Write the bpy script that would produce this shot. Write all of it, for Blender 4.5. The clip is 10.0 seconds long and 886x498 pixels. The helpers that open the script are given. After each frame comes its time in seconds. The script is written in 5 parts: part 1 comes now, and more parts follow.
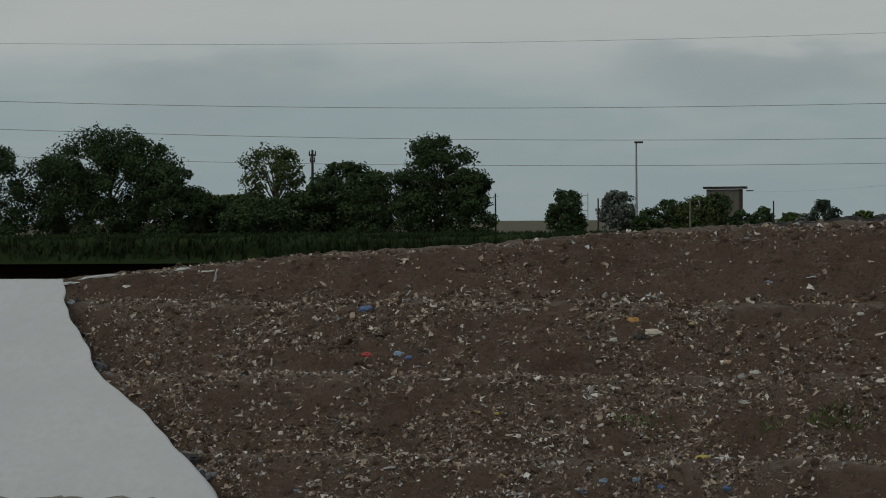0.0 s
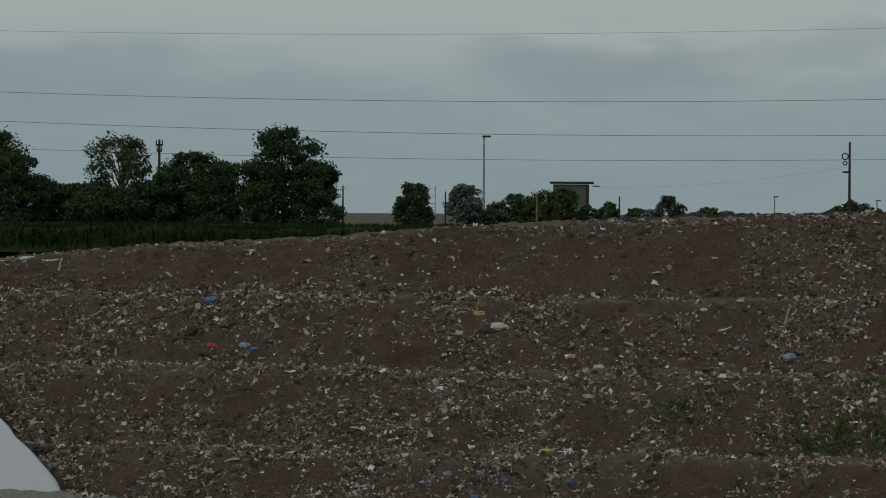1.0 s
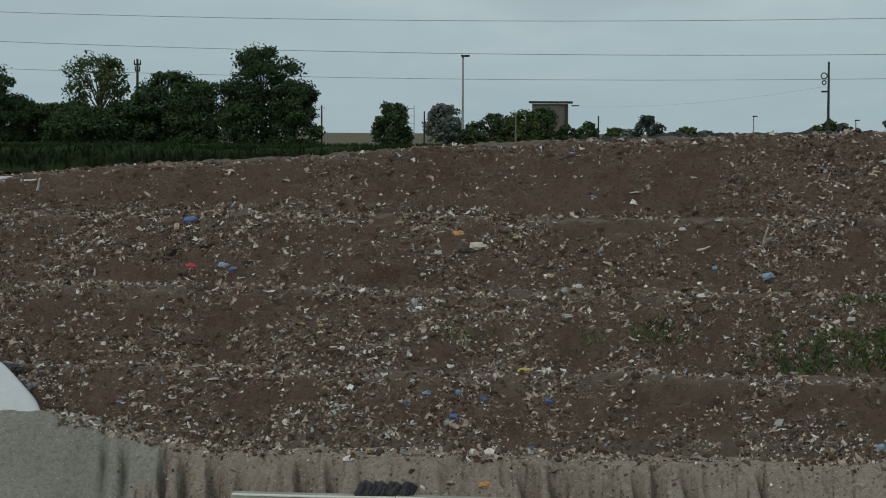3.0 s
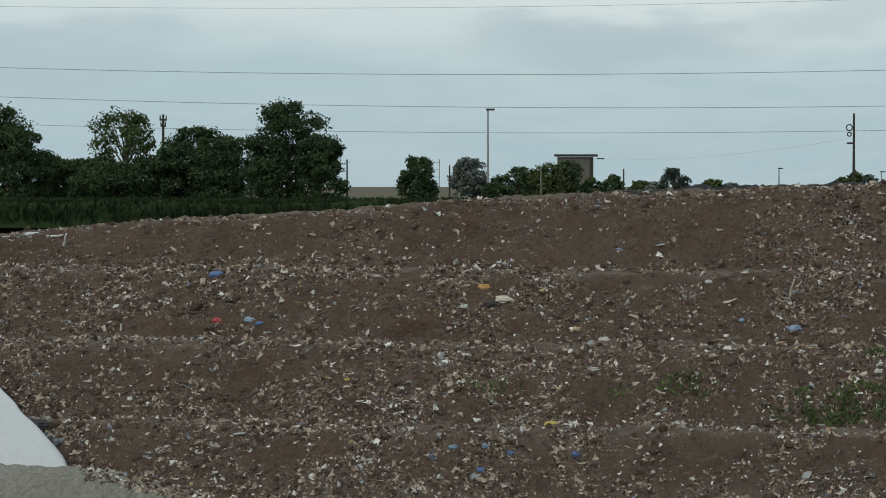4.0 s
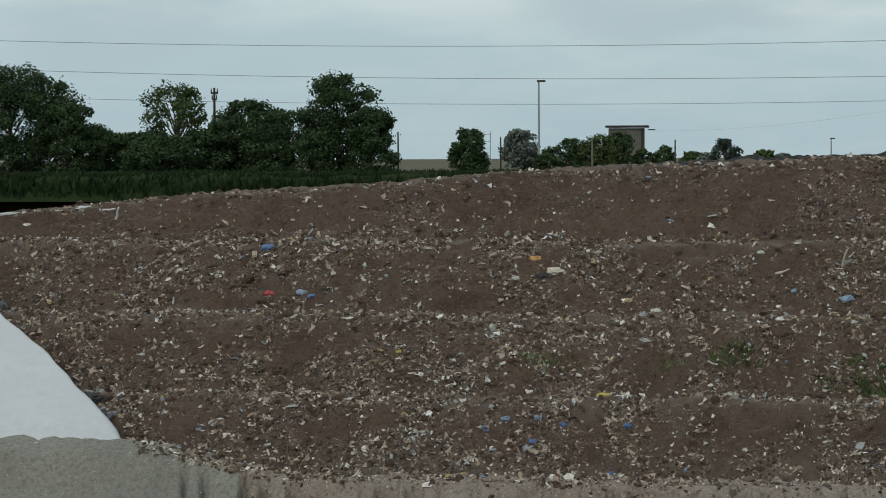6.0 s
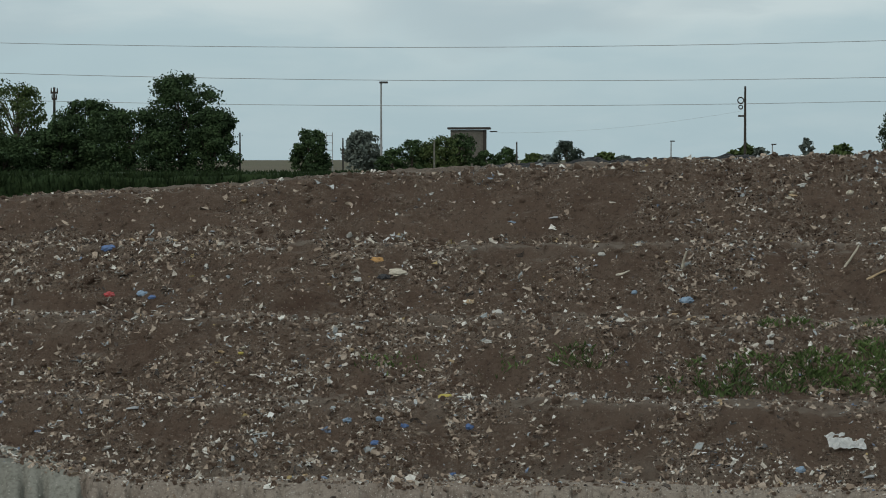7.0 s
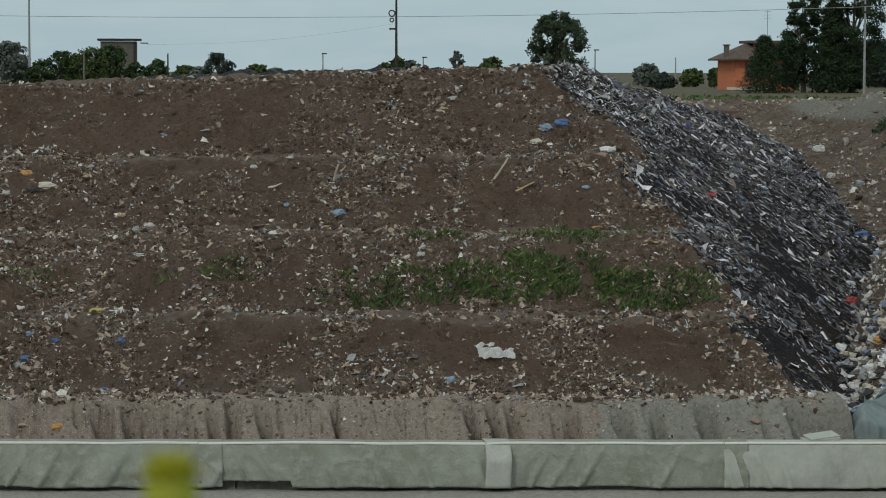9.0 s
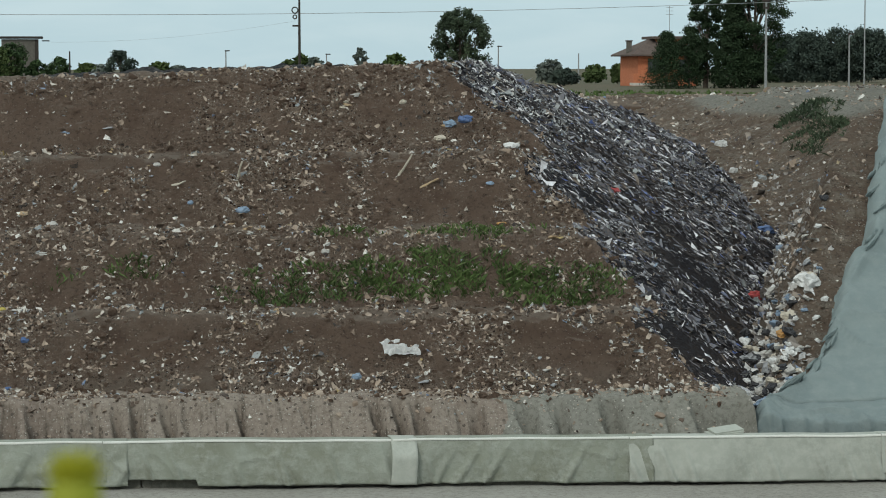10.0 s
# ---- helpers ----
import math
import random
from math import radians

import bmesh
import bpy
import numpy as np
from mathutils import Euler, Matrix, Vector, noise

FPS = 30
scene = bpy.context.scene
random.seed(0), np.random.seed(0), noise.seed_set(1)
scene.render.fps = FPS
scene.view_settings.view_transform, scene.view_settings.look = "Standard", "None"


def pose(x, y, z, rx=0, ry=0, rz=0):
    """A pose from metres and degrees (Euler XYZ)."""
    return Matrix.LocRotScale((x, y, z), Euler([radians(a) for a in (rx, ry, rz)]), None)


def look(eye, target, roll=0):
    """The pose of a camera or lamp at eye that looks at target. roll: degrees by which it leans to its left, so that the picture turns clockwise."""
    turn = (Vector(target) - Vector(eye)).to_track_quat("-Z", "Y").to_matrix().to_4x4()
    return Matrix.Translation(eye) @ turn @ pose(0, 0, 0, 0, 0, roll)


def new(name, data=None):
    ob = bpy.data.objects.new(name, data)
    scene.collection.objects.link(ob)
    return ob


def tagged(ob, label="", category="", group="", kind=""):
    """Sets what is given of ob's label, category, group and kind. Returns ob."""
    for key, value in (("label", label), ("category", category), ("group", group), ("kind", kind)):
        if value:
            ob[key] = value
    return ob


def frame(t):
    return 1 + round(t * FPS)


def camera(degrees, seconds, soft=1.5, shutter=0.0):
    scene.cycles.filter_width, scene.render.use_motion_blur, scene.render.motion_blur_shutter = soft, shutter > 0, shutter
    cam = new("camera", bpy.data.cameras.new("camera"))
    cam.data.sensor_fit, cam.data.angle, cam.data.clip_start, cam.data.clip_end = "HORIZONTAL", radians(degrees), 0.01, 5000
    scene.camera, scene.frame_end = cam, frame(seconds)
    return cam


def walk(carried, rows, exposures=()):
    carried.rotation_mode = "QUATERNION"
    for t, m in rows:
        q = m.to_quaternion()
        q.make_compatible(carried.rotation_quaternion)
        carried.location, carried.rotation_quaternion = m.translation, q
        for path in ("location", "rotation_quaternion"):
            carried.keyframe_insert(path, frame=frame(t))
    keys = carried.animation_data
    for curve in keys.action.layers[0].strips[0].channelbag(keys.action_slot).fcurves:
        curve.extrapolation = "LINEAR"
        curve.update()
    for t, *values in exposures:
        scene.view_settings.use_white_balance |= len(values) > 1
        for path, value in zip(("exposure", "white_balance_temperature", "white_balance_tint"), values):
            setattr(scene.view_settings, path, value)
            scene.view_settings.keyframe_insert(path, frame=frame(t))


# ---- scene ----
EYE = Vector((0, 0, 2.0))
K = 4446.3          # survey readings per radian: u to the right of due north (+y), v below the level line
# seconds, heading, tilt and lean in degrees
HEADINGS = (
    (0.0, -7.8877, -0.6572, -0.3890), (0.5, -6.6095, -0.4234, -0.1898), (1.0, -4.3972, -0.8319, 0.3137),
    (1.5, -2.5396, -1.5497, 0.4422), (2.0, -1.7806, -1.7830, 0.5837), (2.5, -3.2707, -2.6042, 0.5016),
    (2.7, -3.6329, -2.7921, 0.3757), (3.8, -4.3397, -1.6635, 0.1655), (4.0, -4.4988, -1.4387, -0.0059),
    (4.5, -4.8848, -1.2524, -0.1213), (5.0, -5.3816, -1.4954, -0.2390), (5.2, -5.8430, -1.4532, -0.2433),
    (6.3, -5.3995, -2.2111, -0.3414), (6.5, -4.2352, -1.9472, -0.2898),
    (7.0, -2.0704, -2.0553, -0.0737), (7.5, 0.5281, -2.2475, -0.2660), (8.0, 2.6989, -3.0406, -0.1126),
    (8.5, 3.5384, -3.6338, -0.0388), (8.9, 5.4582, -3.8388, 0.0801), (9.0, 5.8557, -4.0444, 0.1418),
    (9.5, 7.5041, -3.6072, -0.1024), (9.8, 7.7539, -4.3364, -0.1233), (10.0, 8.0357, -4.1195, -0.0680),
)


def heading_row(t, yaw, tilt, lean):
    y, p = radians(yaw), radians(tilt)
    way = Vector((math.sin(y) * math.cos(p), math.cos(y) * math.cos(p), math.sin(p)))
    return t, look(EYE, EYE + way * 50, lean)


cam = camera(20, 10.0, soft=0.95)
cam.data.dof.use_dof = True
cam.data.dof.focus_distance = 82.0
cam.data.dof.aperture_fstop = 5.6
walk(cam, [heading_row(*r) for r in HEADINGS],
     exposures=((0.0, -0.82, 6780, 11), (0.5, -0.86, 6700, 11), (1.0, -0.93, 6560, 9), (1.5, -0.95, 6450, 8), (2.0, -0.78, 6400, 8), (2.5, -0.52, 6400, 8),
                (4.0, -0.05, 6450, 8), (5.0, -0.01, 6450, 8), (6.5, -0.10, 6450, 8), (8.0, -0.12, 6450, 8), (9.0, -0.16, 6450, 8), (9.5, -0.03, 6450, 8), (10.0, 0.24, 6430, 7)))

# ---- daylight: high thin overcast, weak wide sun from behind and to the left ----
world = bpy.data.worlds.new("overcast_sky")
scene.world = world
world.use_nodes = True


def build_sky():
    nt = world.node_tree
    nt.nodes.clear()
    N = nt.nodes.new
    L = nt.links.new
    out = N("ShaderNodeOutputWorld")
    sky = N("ShaderNodeTexSky")
    sky.sky_type = "NISHITA"
    sky.sun_disc = False
    sky.sun_elevation, sky.sun_rotation = radians(38), radians(215)
    b1 = N("ShaderNodeBackground")
    b1.inputs[1].default_value = 0.06
    L(sky.outputs[0], b1.inputs[0])
    # cloud deck: smooth grey-blue haze low down, a bright layer above it, flat-based grey clouds drifting across
    tc = N("ShaderNodeTexCoord")
    sep = N("ShaderNodeSeparateXYZ")
    L(tc.outputs["Generated"], sep.inputs[0])

    def calc(op, a, b, clamp=False):
        n = N("ShaderNodeMath")
        n.operation, n.use_clamp = op, clamp
        for sock, v in zip(n.inputs, (a, b)):
            if isinstance(v, (int, float)):
                sock.default_value = v
            else:
                L(v, sock)
        return n.outputs[0]

    def clouds(stretch, scale, shift, detail):
        mp = N("ShaderNodeMapping")
        mp.inputs["Scale"].default_value = (1.0, 1.0, stretch)
        mp.inputs["Location"].default_value = shift
        L(tc.outputs["Generated"], mp.inputs[0])
        n = N("ShaderNodeTexNoise")
        n.inputs["Scale"].default_value, n.inputs["Detail"].default_value, n.inputs["Roughness"].default_value = scale, detail, 0.55
        n.inputs["Distortion"].default_value = 0.4
        L(mp.outputs[0], n.inputs["Vector"])
        return n.outputs[0]

    def blend(fac, a, b):
        m = N("ShaderNodeMix")
        m.data_type = "RGBA"
        for sock, v in ((m.inputs[0], fac), (m.inputs[6], a), (m.inputs[7], b)):
            if isinstance(v, tuple):
                sock.default_value = (*v, 1)
            else:
                L(v, sock)
        return m.outputs[2]

    soft, fine = clouds(3.2, 5.0, (0.4, 0.0, 0.7), 4.0), clouds(4.0, 15.0, (0.1, 0.3, 0.2), 5.0)
    wob = calc("ADD", calc("MULTIPLY_ADD", soft, 0.06), calc("MULTIPLY", fine, 0.034))
    wob.node.inputs[0].links[0].from_node.inputs[2].default_value = -0.047
    east, high = sep.outputs[0], calc("ADD", sep.outputs[2], wob)

    def smooth(v, lo, hi):
        m = N("ShaderNodeMapRange")
        m.interpolation_type = "SMOOTHSTEP"
        m.inputs["From Min"].default_value, m.inputs["From Max"].default_value = lo, hi
        L(v, m.inputs[0])
        return m.outputs[0]

    def bank(x, z, rx, rz):
        """One flat cloud at that bearing and height."""
        dx, dz = calc("DIVIDE", calc("SUBTRACT", east, x), rx), calc("DIVIDE", calc("SUBTRACT", high, z), rz)
        return smooth(calc("ADD", calc("MULTIPLY", dx, dx), calc("MULTIPLY", dz, dz)), 1.7, 0.0)

    col = blend(smooth(high, 0.006, 0.05), (0.450, 0.585, 0.642), (0.485, 0.618, 0.672))
    col = blend(smooth(high, 0.036, 0.085), col, (0.735, 0.81, 0.815))
    col = blend(calc("MULTIPLY", smooth(fine, 0.42, 0.70), 0.25), col, (0.60, 0.70, 0.73))
    for x, z, rx, rz, a in ((-0.010, 0.061, 0.058, 0.013, 0.62), (-0.225, 0.050, 0.050, 0.014, 0.45), (0.20, 0.075, 0.07, 0.014, 0.4), (0.075, 0.071, 0.03, 0.008, 0.4),
                            (-0.42, 0.09, 0.1, 0.02, 0.6), (0.5, 0.1, 0.14, 0.025, 0.6)):
        col = blend(calc("MULTIPLY", bank(x, z, rx, rz), a), col, (0.405, 0.515, 0.575))
    b2 = N("ShaderNodeBackground")
    b2.inputs[1].default_value = 1.0
    L(col, b2.inputs[0])
    ms = N("ShaderNodeMixShader")
    ms.inputs[0].default_value = 0.88
    L(b1.outputs[0], ms.inputs[1])
    L(b2.outputs[0], ms.inputs[2])
    L(ms.outputs[0], out.inputs[0])


build_sky()
sun = new("sun", bpy.data.lights.new("sun", "SUN"))
sun.data.energy, sun.data.angle, sun.data.color = 0.9, radians(10), (1.0, 0.95, 0.87)
sun.matrix_world = look((-40, -55, 55), (0, 0, 0))


# ---- materials ----
def hexmix(nt, fac, a, b):
    m = nt.nodes.new("ShaderNodeMix")
    m.data_type = "RGBA"
    for sock, v in ((m.inputs[0], fac), (m.inputs[6], a), (m.inputs[7], b)):
        if isinstance(v, (tuple, list)):
            sock.default_value = (*v, 1) if len(v) == 3 else v
        elif isinstance(v, (int, float)):
            sock.default_value = v
        else:
            nt.links.new(v, sock)
    return m.outputs[2]


def noise_of(nt, vec, scale, detail=4, rough=0.55, lo=0.35, hi=0.65):
    n = nt.nodes.new("ShaderNodeTexNoise")
    n.inputs["Scale"].default_value, n.inputs["Detail"].default_value, n.inputs["Roughness"].default_value = scale, detail, rough
    nt.links.new(vec, n.inputs["Vector"])
    r = nt.nodes.new("ShaderNodeMapRange")
    r.inputs["From Min"].default_value, r.inputs["From Max"].default_value = lo, hi
    nt.links.new(n.outputs[0], r.inputs[0])
    return r.outputs[0]


def material(name, rough=0.9, spec=0.25):
    m = bpy.data.materials.new(name)
    m.use_nodes = True
    nt = m.node_tree
    bs = nt.nodes["Principled BSDF"]
    bs.inputs["Roughness"].default_value = rough
    bs.inputs["Specular IOR Level"].default_value = spec
    tc = nt.nodes.new("ShaderNodeTexCoord")
    return m, nt, bs, tc.outputs["Object"]


def bump(nt, bs, height, strength, dist):
    b = nt.nodes.new("ShaderNodeBump")
    b.inputs["Strength"].default_value, b.inputs["Distance"].default_value = strength, dist
    nt.links.new(height, b.inputs["Height"])
    nt.links.new(b.outputs[0], bs.inputs["Normal"])


def two_tone(name, a, b, c, s1=0.4, s2=6.0, rough=0.9, bumps=0.5, dist=0.03, spec=0.2, metal=0.0):
    """Base colour a, large patches of b, fine grain of c."""
    m, nt, bs, vec = material(name, rough, spec)
    bs.inputs["Metallic"].default_value = metal
    big = noise_of(nt, vec, s1, 4)
    fine = noise_of(nt, vec, s2, 6, 0.7, 0.42, 0.68)
    col = hexmix(nt, big, a, b)
    col = hexmix(nt, fine, col, c)
    nt.links.new(col, bs.inputs["Base Color"])
    if bumps:
        bump(nt, bs, fine, bumps, dist)
    return m


def flats(nt, lo=0.86, hi=0.985):
    """How level the surface lies: dust and fines settle there."""
    g = nt.nodes.new("ShaderNodeNewGeometry")
    sp = nt.nodes.new("ShaderNodeSeparateXYZ")
    nt.links.new(g.outputs["Normal"], sp.inputs[0])
    r = nt.nodes.new("ShaderNodeMapRange")
    r.inputs["From Min"].default_value, r.inputs["From Max"].default_value = lo, hi
    nt.links.new(sp.outputs[2], r.inputs[0])
    return r.outputs[0]


def cells(nt, vec, scale, keep):
    """Scattered small specks: the share keep of Voronoi cells, as a mask."""
    v = nt.nodes.new("ShaderNodeTexVoronoi")
    v.inputs["Scale"].default_value = scale
    nt.links.new(vec, v.inputs["Vector"])
    sp = nt.nodes.new("ShaderNodeSeparateColor")
    nt.links.new(v.outputs["Color"], sp.inputs[0])
    a = nt.nodes.new("ShaderNodeMath")
    a.operation = "LESS_THAN"
    a.inputs[1].default_value = keep
    nt.links.new(sp.outputs[0], a.inputs[0])
    b = nt.nodes.new("ShaderNodeMath")
    b.operation = "LESS_THAN"
    b.inputs[1].default_value = 0.36
    nt.links.new(v.outputs["Distance"], b.inputs[0])
    c = nt.nodes.new("ShaderNodeMath")
    c.operation = "MULTIPLY"
    nt.links.new(a.outputs[0], c.inputs[0])
    nt.links.new(b.outputs[0], c.inputs[1])
    return c.outputs[0]


def times(nt, a, b):
    m = nt.nodes.new("ShaderNodeMath")
    m.operation = "MULTIPLY"
    nt.links.new(a, m.inputs[0])
    nt.links.new(b, m.inputs[1])
    return m.outputs[0]


def soil_material():
    """Brown cover soil; where the mesh says that it is strewn with debris it is paler and grittier."""
    m, nt, bs, vec = material("cover_soil", 0.95, 0.1)
    at = nt.nodes.new("ShaderNodeAttribute")
    at.attribute_name = "strewn"
    strewn = at.outputs["Fac"]
    col = hexmix(nt, noise_of(nt, vec, 0.22, 5), (0.265, 0.184, 0.138), (0.215, 0.145, 0.108))
    col = hexmix(nt, noise_of(nt, vec, 1.1, 6, 0.65, 0.45, 0.75), col, (0.290, 0.214, 0.164))
    col = hexmix(nt, noise_of(nt, vec, 0.42, 5, 0.6, 0.56, 0.72), col, (0.150, 0.096, 0.072))
    col = hexmix(nt, times(nt, strewn, noise_of(nt, vec, 2.2, 5, 0.7, 0.2, 0.7)), col, (0.320, 0.238, 0.182))
    col = hexmix(nt, noise_of(nt, vec, 6.0, 6, 0.8, 0.52, 0.68), col, (0.085, 0.060, 0.047))
    col = hexmix(nt, times(nt, strewn, noise_of(nt, vec, 12.0, 4, 0.85, 0.52, 0.64)), col, (0.42, 0.36, 0.29))
    dry = nt.nodes.new("ShaderNodeAttribute")
    dry.attribute_name = "dry"
    col = hexmix(nt, times(nt, dry.outputs["Fac"], noise_of(nt, vec, 1.4, 6, 0.65, 0.22, 0.62)), col, (0.36, 0.295, 0.24))
    col = hexmix(nt, times(nt, flats(nt, 0.86, 0.98), noise_of(nt, vec, 0.9, 5, 0.6, 0.25, 0.6)), col, (0.37, 0.31, 0.255))
    col = hexmix(nt, times(nt, strewn, cells(nt, vec, 9.0, 0.14)), col, (0.46, 0.42, 0.37))
    col = hexmix(nt, times(nt, strewn, cells(nt, vec, 15.0, 0.42)), col, (0.41, 0.335, 0.27))
    col = hexmix(nt, times(nt, strewn, cells(nt, vec, 19.0, 0.35)), col, (0.065, 0.047, 0.038))
    col = hexmix(nt, times(nt, noise_of(nt, vec, 1.7, 4, 0.6, 0.4, 0.6), cells(nt, vec, 12.0, 0.30)), col, (0.36, 0.285, 0.225))
    col = hexmix(nt, times(nt, strewn, cells(nt, vec, 8.0, 0.22)), col, (0.050, 0.030, 0.026))
    nt.links.new(col, bs.inputs["Base Color"])
    bump(nt, bs, noise_of(nt, vec, 4.5, 8, 0.85, 0.25, 0.75), 1.0, 0.42)
    return m


def gravel_material(name, a, b, c, streaks=False):
    m, nt, bs, vec = material(name, 0.95, 0.15)
    col = hexmix(nt, noise_of(nt, vec, 0.35, 5), a, b)
    col = hexmix(nt, noise_of(nt, vec, 7.0, 6, 0.75, 0.46, 0.7), col, c)
    if streaks:     # dark streaks down the face: the washed-out runnels' shade put into colour
        mp = nt.nodes.new("ShaderNodeMapping")
        mp.inputs["Scale"].default_value = (5.0, 0.6, 0.6)
        nt.links.new(vec, mp.inputs[0])
        col = hexmix(nt, times(nt, noise_of(nt, vec, 4.0, 5, 0.8, 0.35, 0.6), noise_of(nt, mp.outputs[0], 1.0, 5, 0.6, 0.54, 0.66)), col, (0.10, 0.084, 0.068))
        col = hexmix(nt, cells(nt, vec, 7.0, 0.16), col, (0.13, 0.11, 0.092))
        col = hexmix(nt, cells(nt, vec, 17.0, 0.16), col, (0.34, 0.30, 0.26))
    col = hexmix(nt, cells(nt, vec, 15.0, 0.10), col, (0.38, 0.36, 0.32))
    nt.links.new(col, bs.inputs["Base Color"])
    bump(nt, bs, noise_of(nt, vec, 8.0, 8, 0.8, 0.2, 0.8), 0.8, 0.06)
    return m


def side_material():
    """Brown-grey rubble soil that passes into pale gravel on the heap."""
    m, nt, bs, vec = material("rubble_soil", 0.95, 0.12)
    col = hexmix(nt, noise_of(nt, vec, 0.3, 5), (0.225, 0.170, 0.130), (0.165, 0.119, 0.090))
    col = hexmix(nt, noise_of(nt, vec, 1.6, 6, 0.7, 0.45, 0.7), col, (0.31, 0.275, 0.225))
    col = hexmix(nt, noise_of(nt, vec, 6.0, 6, 0.8, 0.50, 0.66), col, (0.10, 0.08, 0.064))
    col = hexmix(nt, times(nt, noise_of(nt, vec, 1.3, 4, 0.6, 0.4, 0.6), cells(nt, vec, 10.0, 0.35)), col, (0.42, 0.38, 0.32))
    grav = hexmix(nt, noise_of(nt, vec, 0.35, 5), (0.38, 0.37, 0.325), (0.32, 0.312, 0.272))
    grav = hexmix(nt, noise_of(nt, vec, 7.0, 6, 0.75, 0.46, 0.7), grav, (0.18, 0.175, 0.15))
    at = nt.nodes.new("ShaderNodeAttribute")
    at.attribute_name = "gravel"
    add = nt.nodes.new("ShaderNodeMath")
    add.use_clamp = True
    nt.links.new(at.outputs["Fac"], add.inputs[0])
    nt.links.new(times(nt, at.outputs["Fac"], noise_of(nt, vec, 1.2, 6, 0.75, 0.3, 0.6)), add.inputs[1])
    col = hexmix(nt, add.outputs[0], col, grav)
    nt.links.new(col, bs.inputs["Base Color"])
    bump(nt, bs, noise_of(nt, vec, 5.0, 8, 0.8, 0.2, 0.8), 1.0, 0.25)
    return m


def island_material(name, stops, rough=0.7, spec=0.3):
    """Colour picked per loose piece from stops of (position, colour)."""
    m, nt, bs, vec = material(name, rough, spec)
    g = nt.nodes.new("ShaderNodeNewGeometry")
    r = nt.nodes.new("ShaderNodeValToRGB")
    r.color_ramp.interpolation = "CONSTANT"
    el = r.color_ramp.elements
    while len(el) < len(stops):
        el.new(0.5)
    for e, (p, c) in zip(el, stops):
        e.position, e.color = p, (*c, 1)
    nt.links.new(g.outputs["Random Per Island"], r.inputs[0])
    col = hexmix(nt, noise_of(nt, vec, 9.0, 4, 0.6, 0.4, 0.7), r.outputs[0], (0.16, 0.12, 0.09))
    mix = hexmix(nt, 0.45, r.outputs[0], col)
    nt.links.new(mix, bs.inputs["Base Color"])
    return m


def leaf_material(name, a, b, c):
    m, nt, bs, vec = material(name, 0.85, 0.05)
    g = nt.nodes.new("ShaderNodeNewGeometry")
    col = hexmix(nt, g.outputs["Random Per Island"], a, b)
    col = hexmix(nt, noise_of(nt, vec, 0.5, 3), col, c)
    nt.links.new(col, bs.inputs["Base Color"])
    return m


M_SOIL = soil_material()
M_GRAVEL = gravel_material("grey_gravel", (0.29, 0.285, 0.25), (0.24, 0.235, 0.205), (0.14, 0.135, 0.11))
M_BERM = gravel_material("brown_grey_gravel", (0.265, 0.218, 0.182), (0.30, 0.258, 0.216), (0.15, 0.12, 0.098), True)
M_FLOOR = gravel_material("pale_gravel", (0.40, 0.39, 0.35), (0.34, 0.33, 0.295), (0.22, 0.21, 0.185))
M_FIELD = two_tone("field_ground", (0.085, 0.080, 0.045), (0.115, 0.095, 0.062), (0.06, 0.058, 0.034), 0.02, 0.6)
M_WASTE = two_tone("dark_shredded_waste", (0.028, 0.028, 0.033), (0.07, 0.055, 0.046), (0.075, 0.075, 0.085), 0.30, 7.0, 0.95, 1.0, 0.2, 0.05)
# the near-black share stands in for shadows between the scraps
M_LITTER = island_material("litter_bits", (
    (0.0, (0.50, 0.46, 0.40)), (0.10, (0.36, 0.295, 0.235)), (0.30, (0.25, 0.19, 0.143)), (0.53, (0.70, 0.68, 0.63)),
    (0.59, (0.11, 0.08, 0.062)), (0.75, (0.40, 0.32, 0.25)), (0.86, (0.035, 0.028, 0.025)), (0.955, (0.30, 0.33, 0.34)),
    (0.985, (0.15, 0.20, 0.29)), (0.993, (0.36, 0.28, 0.13))))
M_FILM = island_material("torn_film", (
    (0.0, (0.52, 0.54, 0.54)), (0.20, (0.30, 0.325, 0.33)), (0.46, (0.15, 0.165, 0.17)), (0.62, (0.70, 0.70, 0.68)),
    (0.74, (0.06, 0.06, 0.064)), (0.90, (0.20, 0.27, 0.36)), (0.95, (0.38, 0.35, 0.30))), 0.5, 0.4)
M_STRIPS = island_material("shredded_plastic", (
    (0.0, (0.32, 0.335, 0.37)), (0.10, (0.13, 0.138, 0.165)), (0.27, (0.055, 0.058, 0.07)), (0.52, (0.022, 0.023, 0.028)),
    (0.77, (0.66, 0.67, 0.70)), (0.86, (0.10, 0.12, 0.19)), (0.92, (0.16, 0.135, 0.115)), (0.992, (0.10, 0.16, 0.40))), 0.5, 0.35)
M_SACKS = island_material("tipped_plastic", (
    (0.0, (0.42, 0.41, 0.39)), (0.14, (0.25, 0.23, 0.21)), (0.38, (0.12, 0.11, 0.105)), (0.56, (0.62, 0.62, 0.61)),
    (0.76, (0.26, 0.22, 0.18)), (0.90, (0.20, 0.24, 0.32)), (0.945, (0.36, 0.29, 0.18)), (0.96, (0.05, 0.05, 0.05))), 0.55, 0.4)
M_GRASS = leaf_material("weeds", (0.075, 0.125, 0.038), (0.13, 0.175, 0.065), (0.07, 0.10, 0.04))
M_LEAF_DARK = leaf_material("dark_leaves", (0.04, 0.068, 0.03), (0.065, 0.10, 0.042), (0.034, 0.055, 0.028))
M_CROP = leaf_material("dark_crop_leaves", (0.016, 0.028, 0.012), (0.03, 0.046, 0.018), (0.02, 0.034, 0.014))
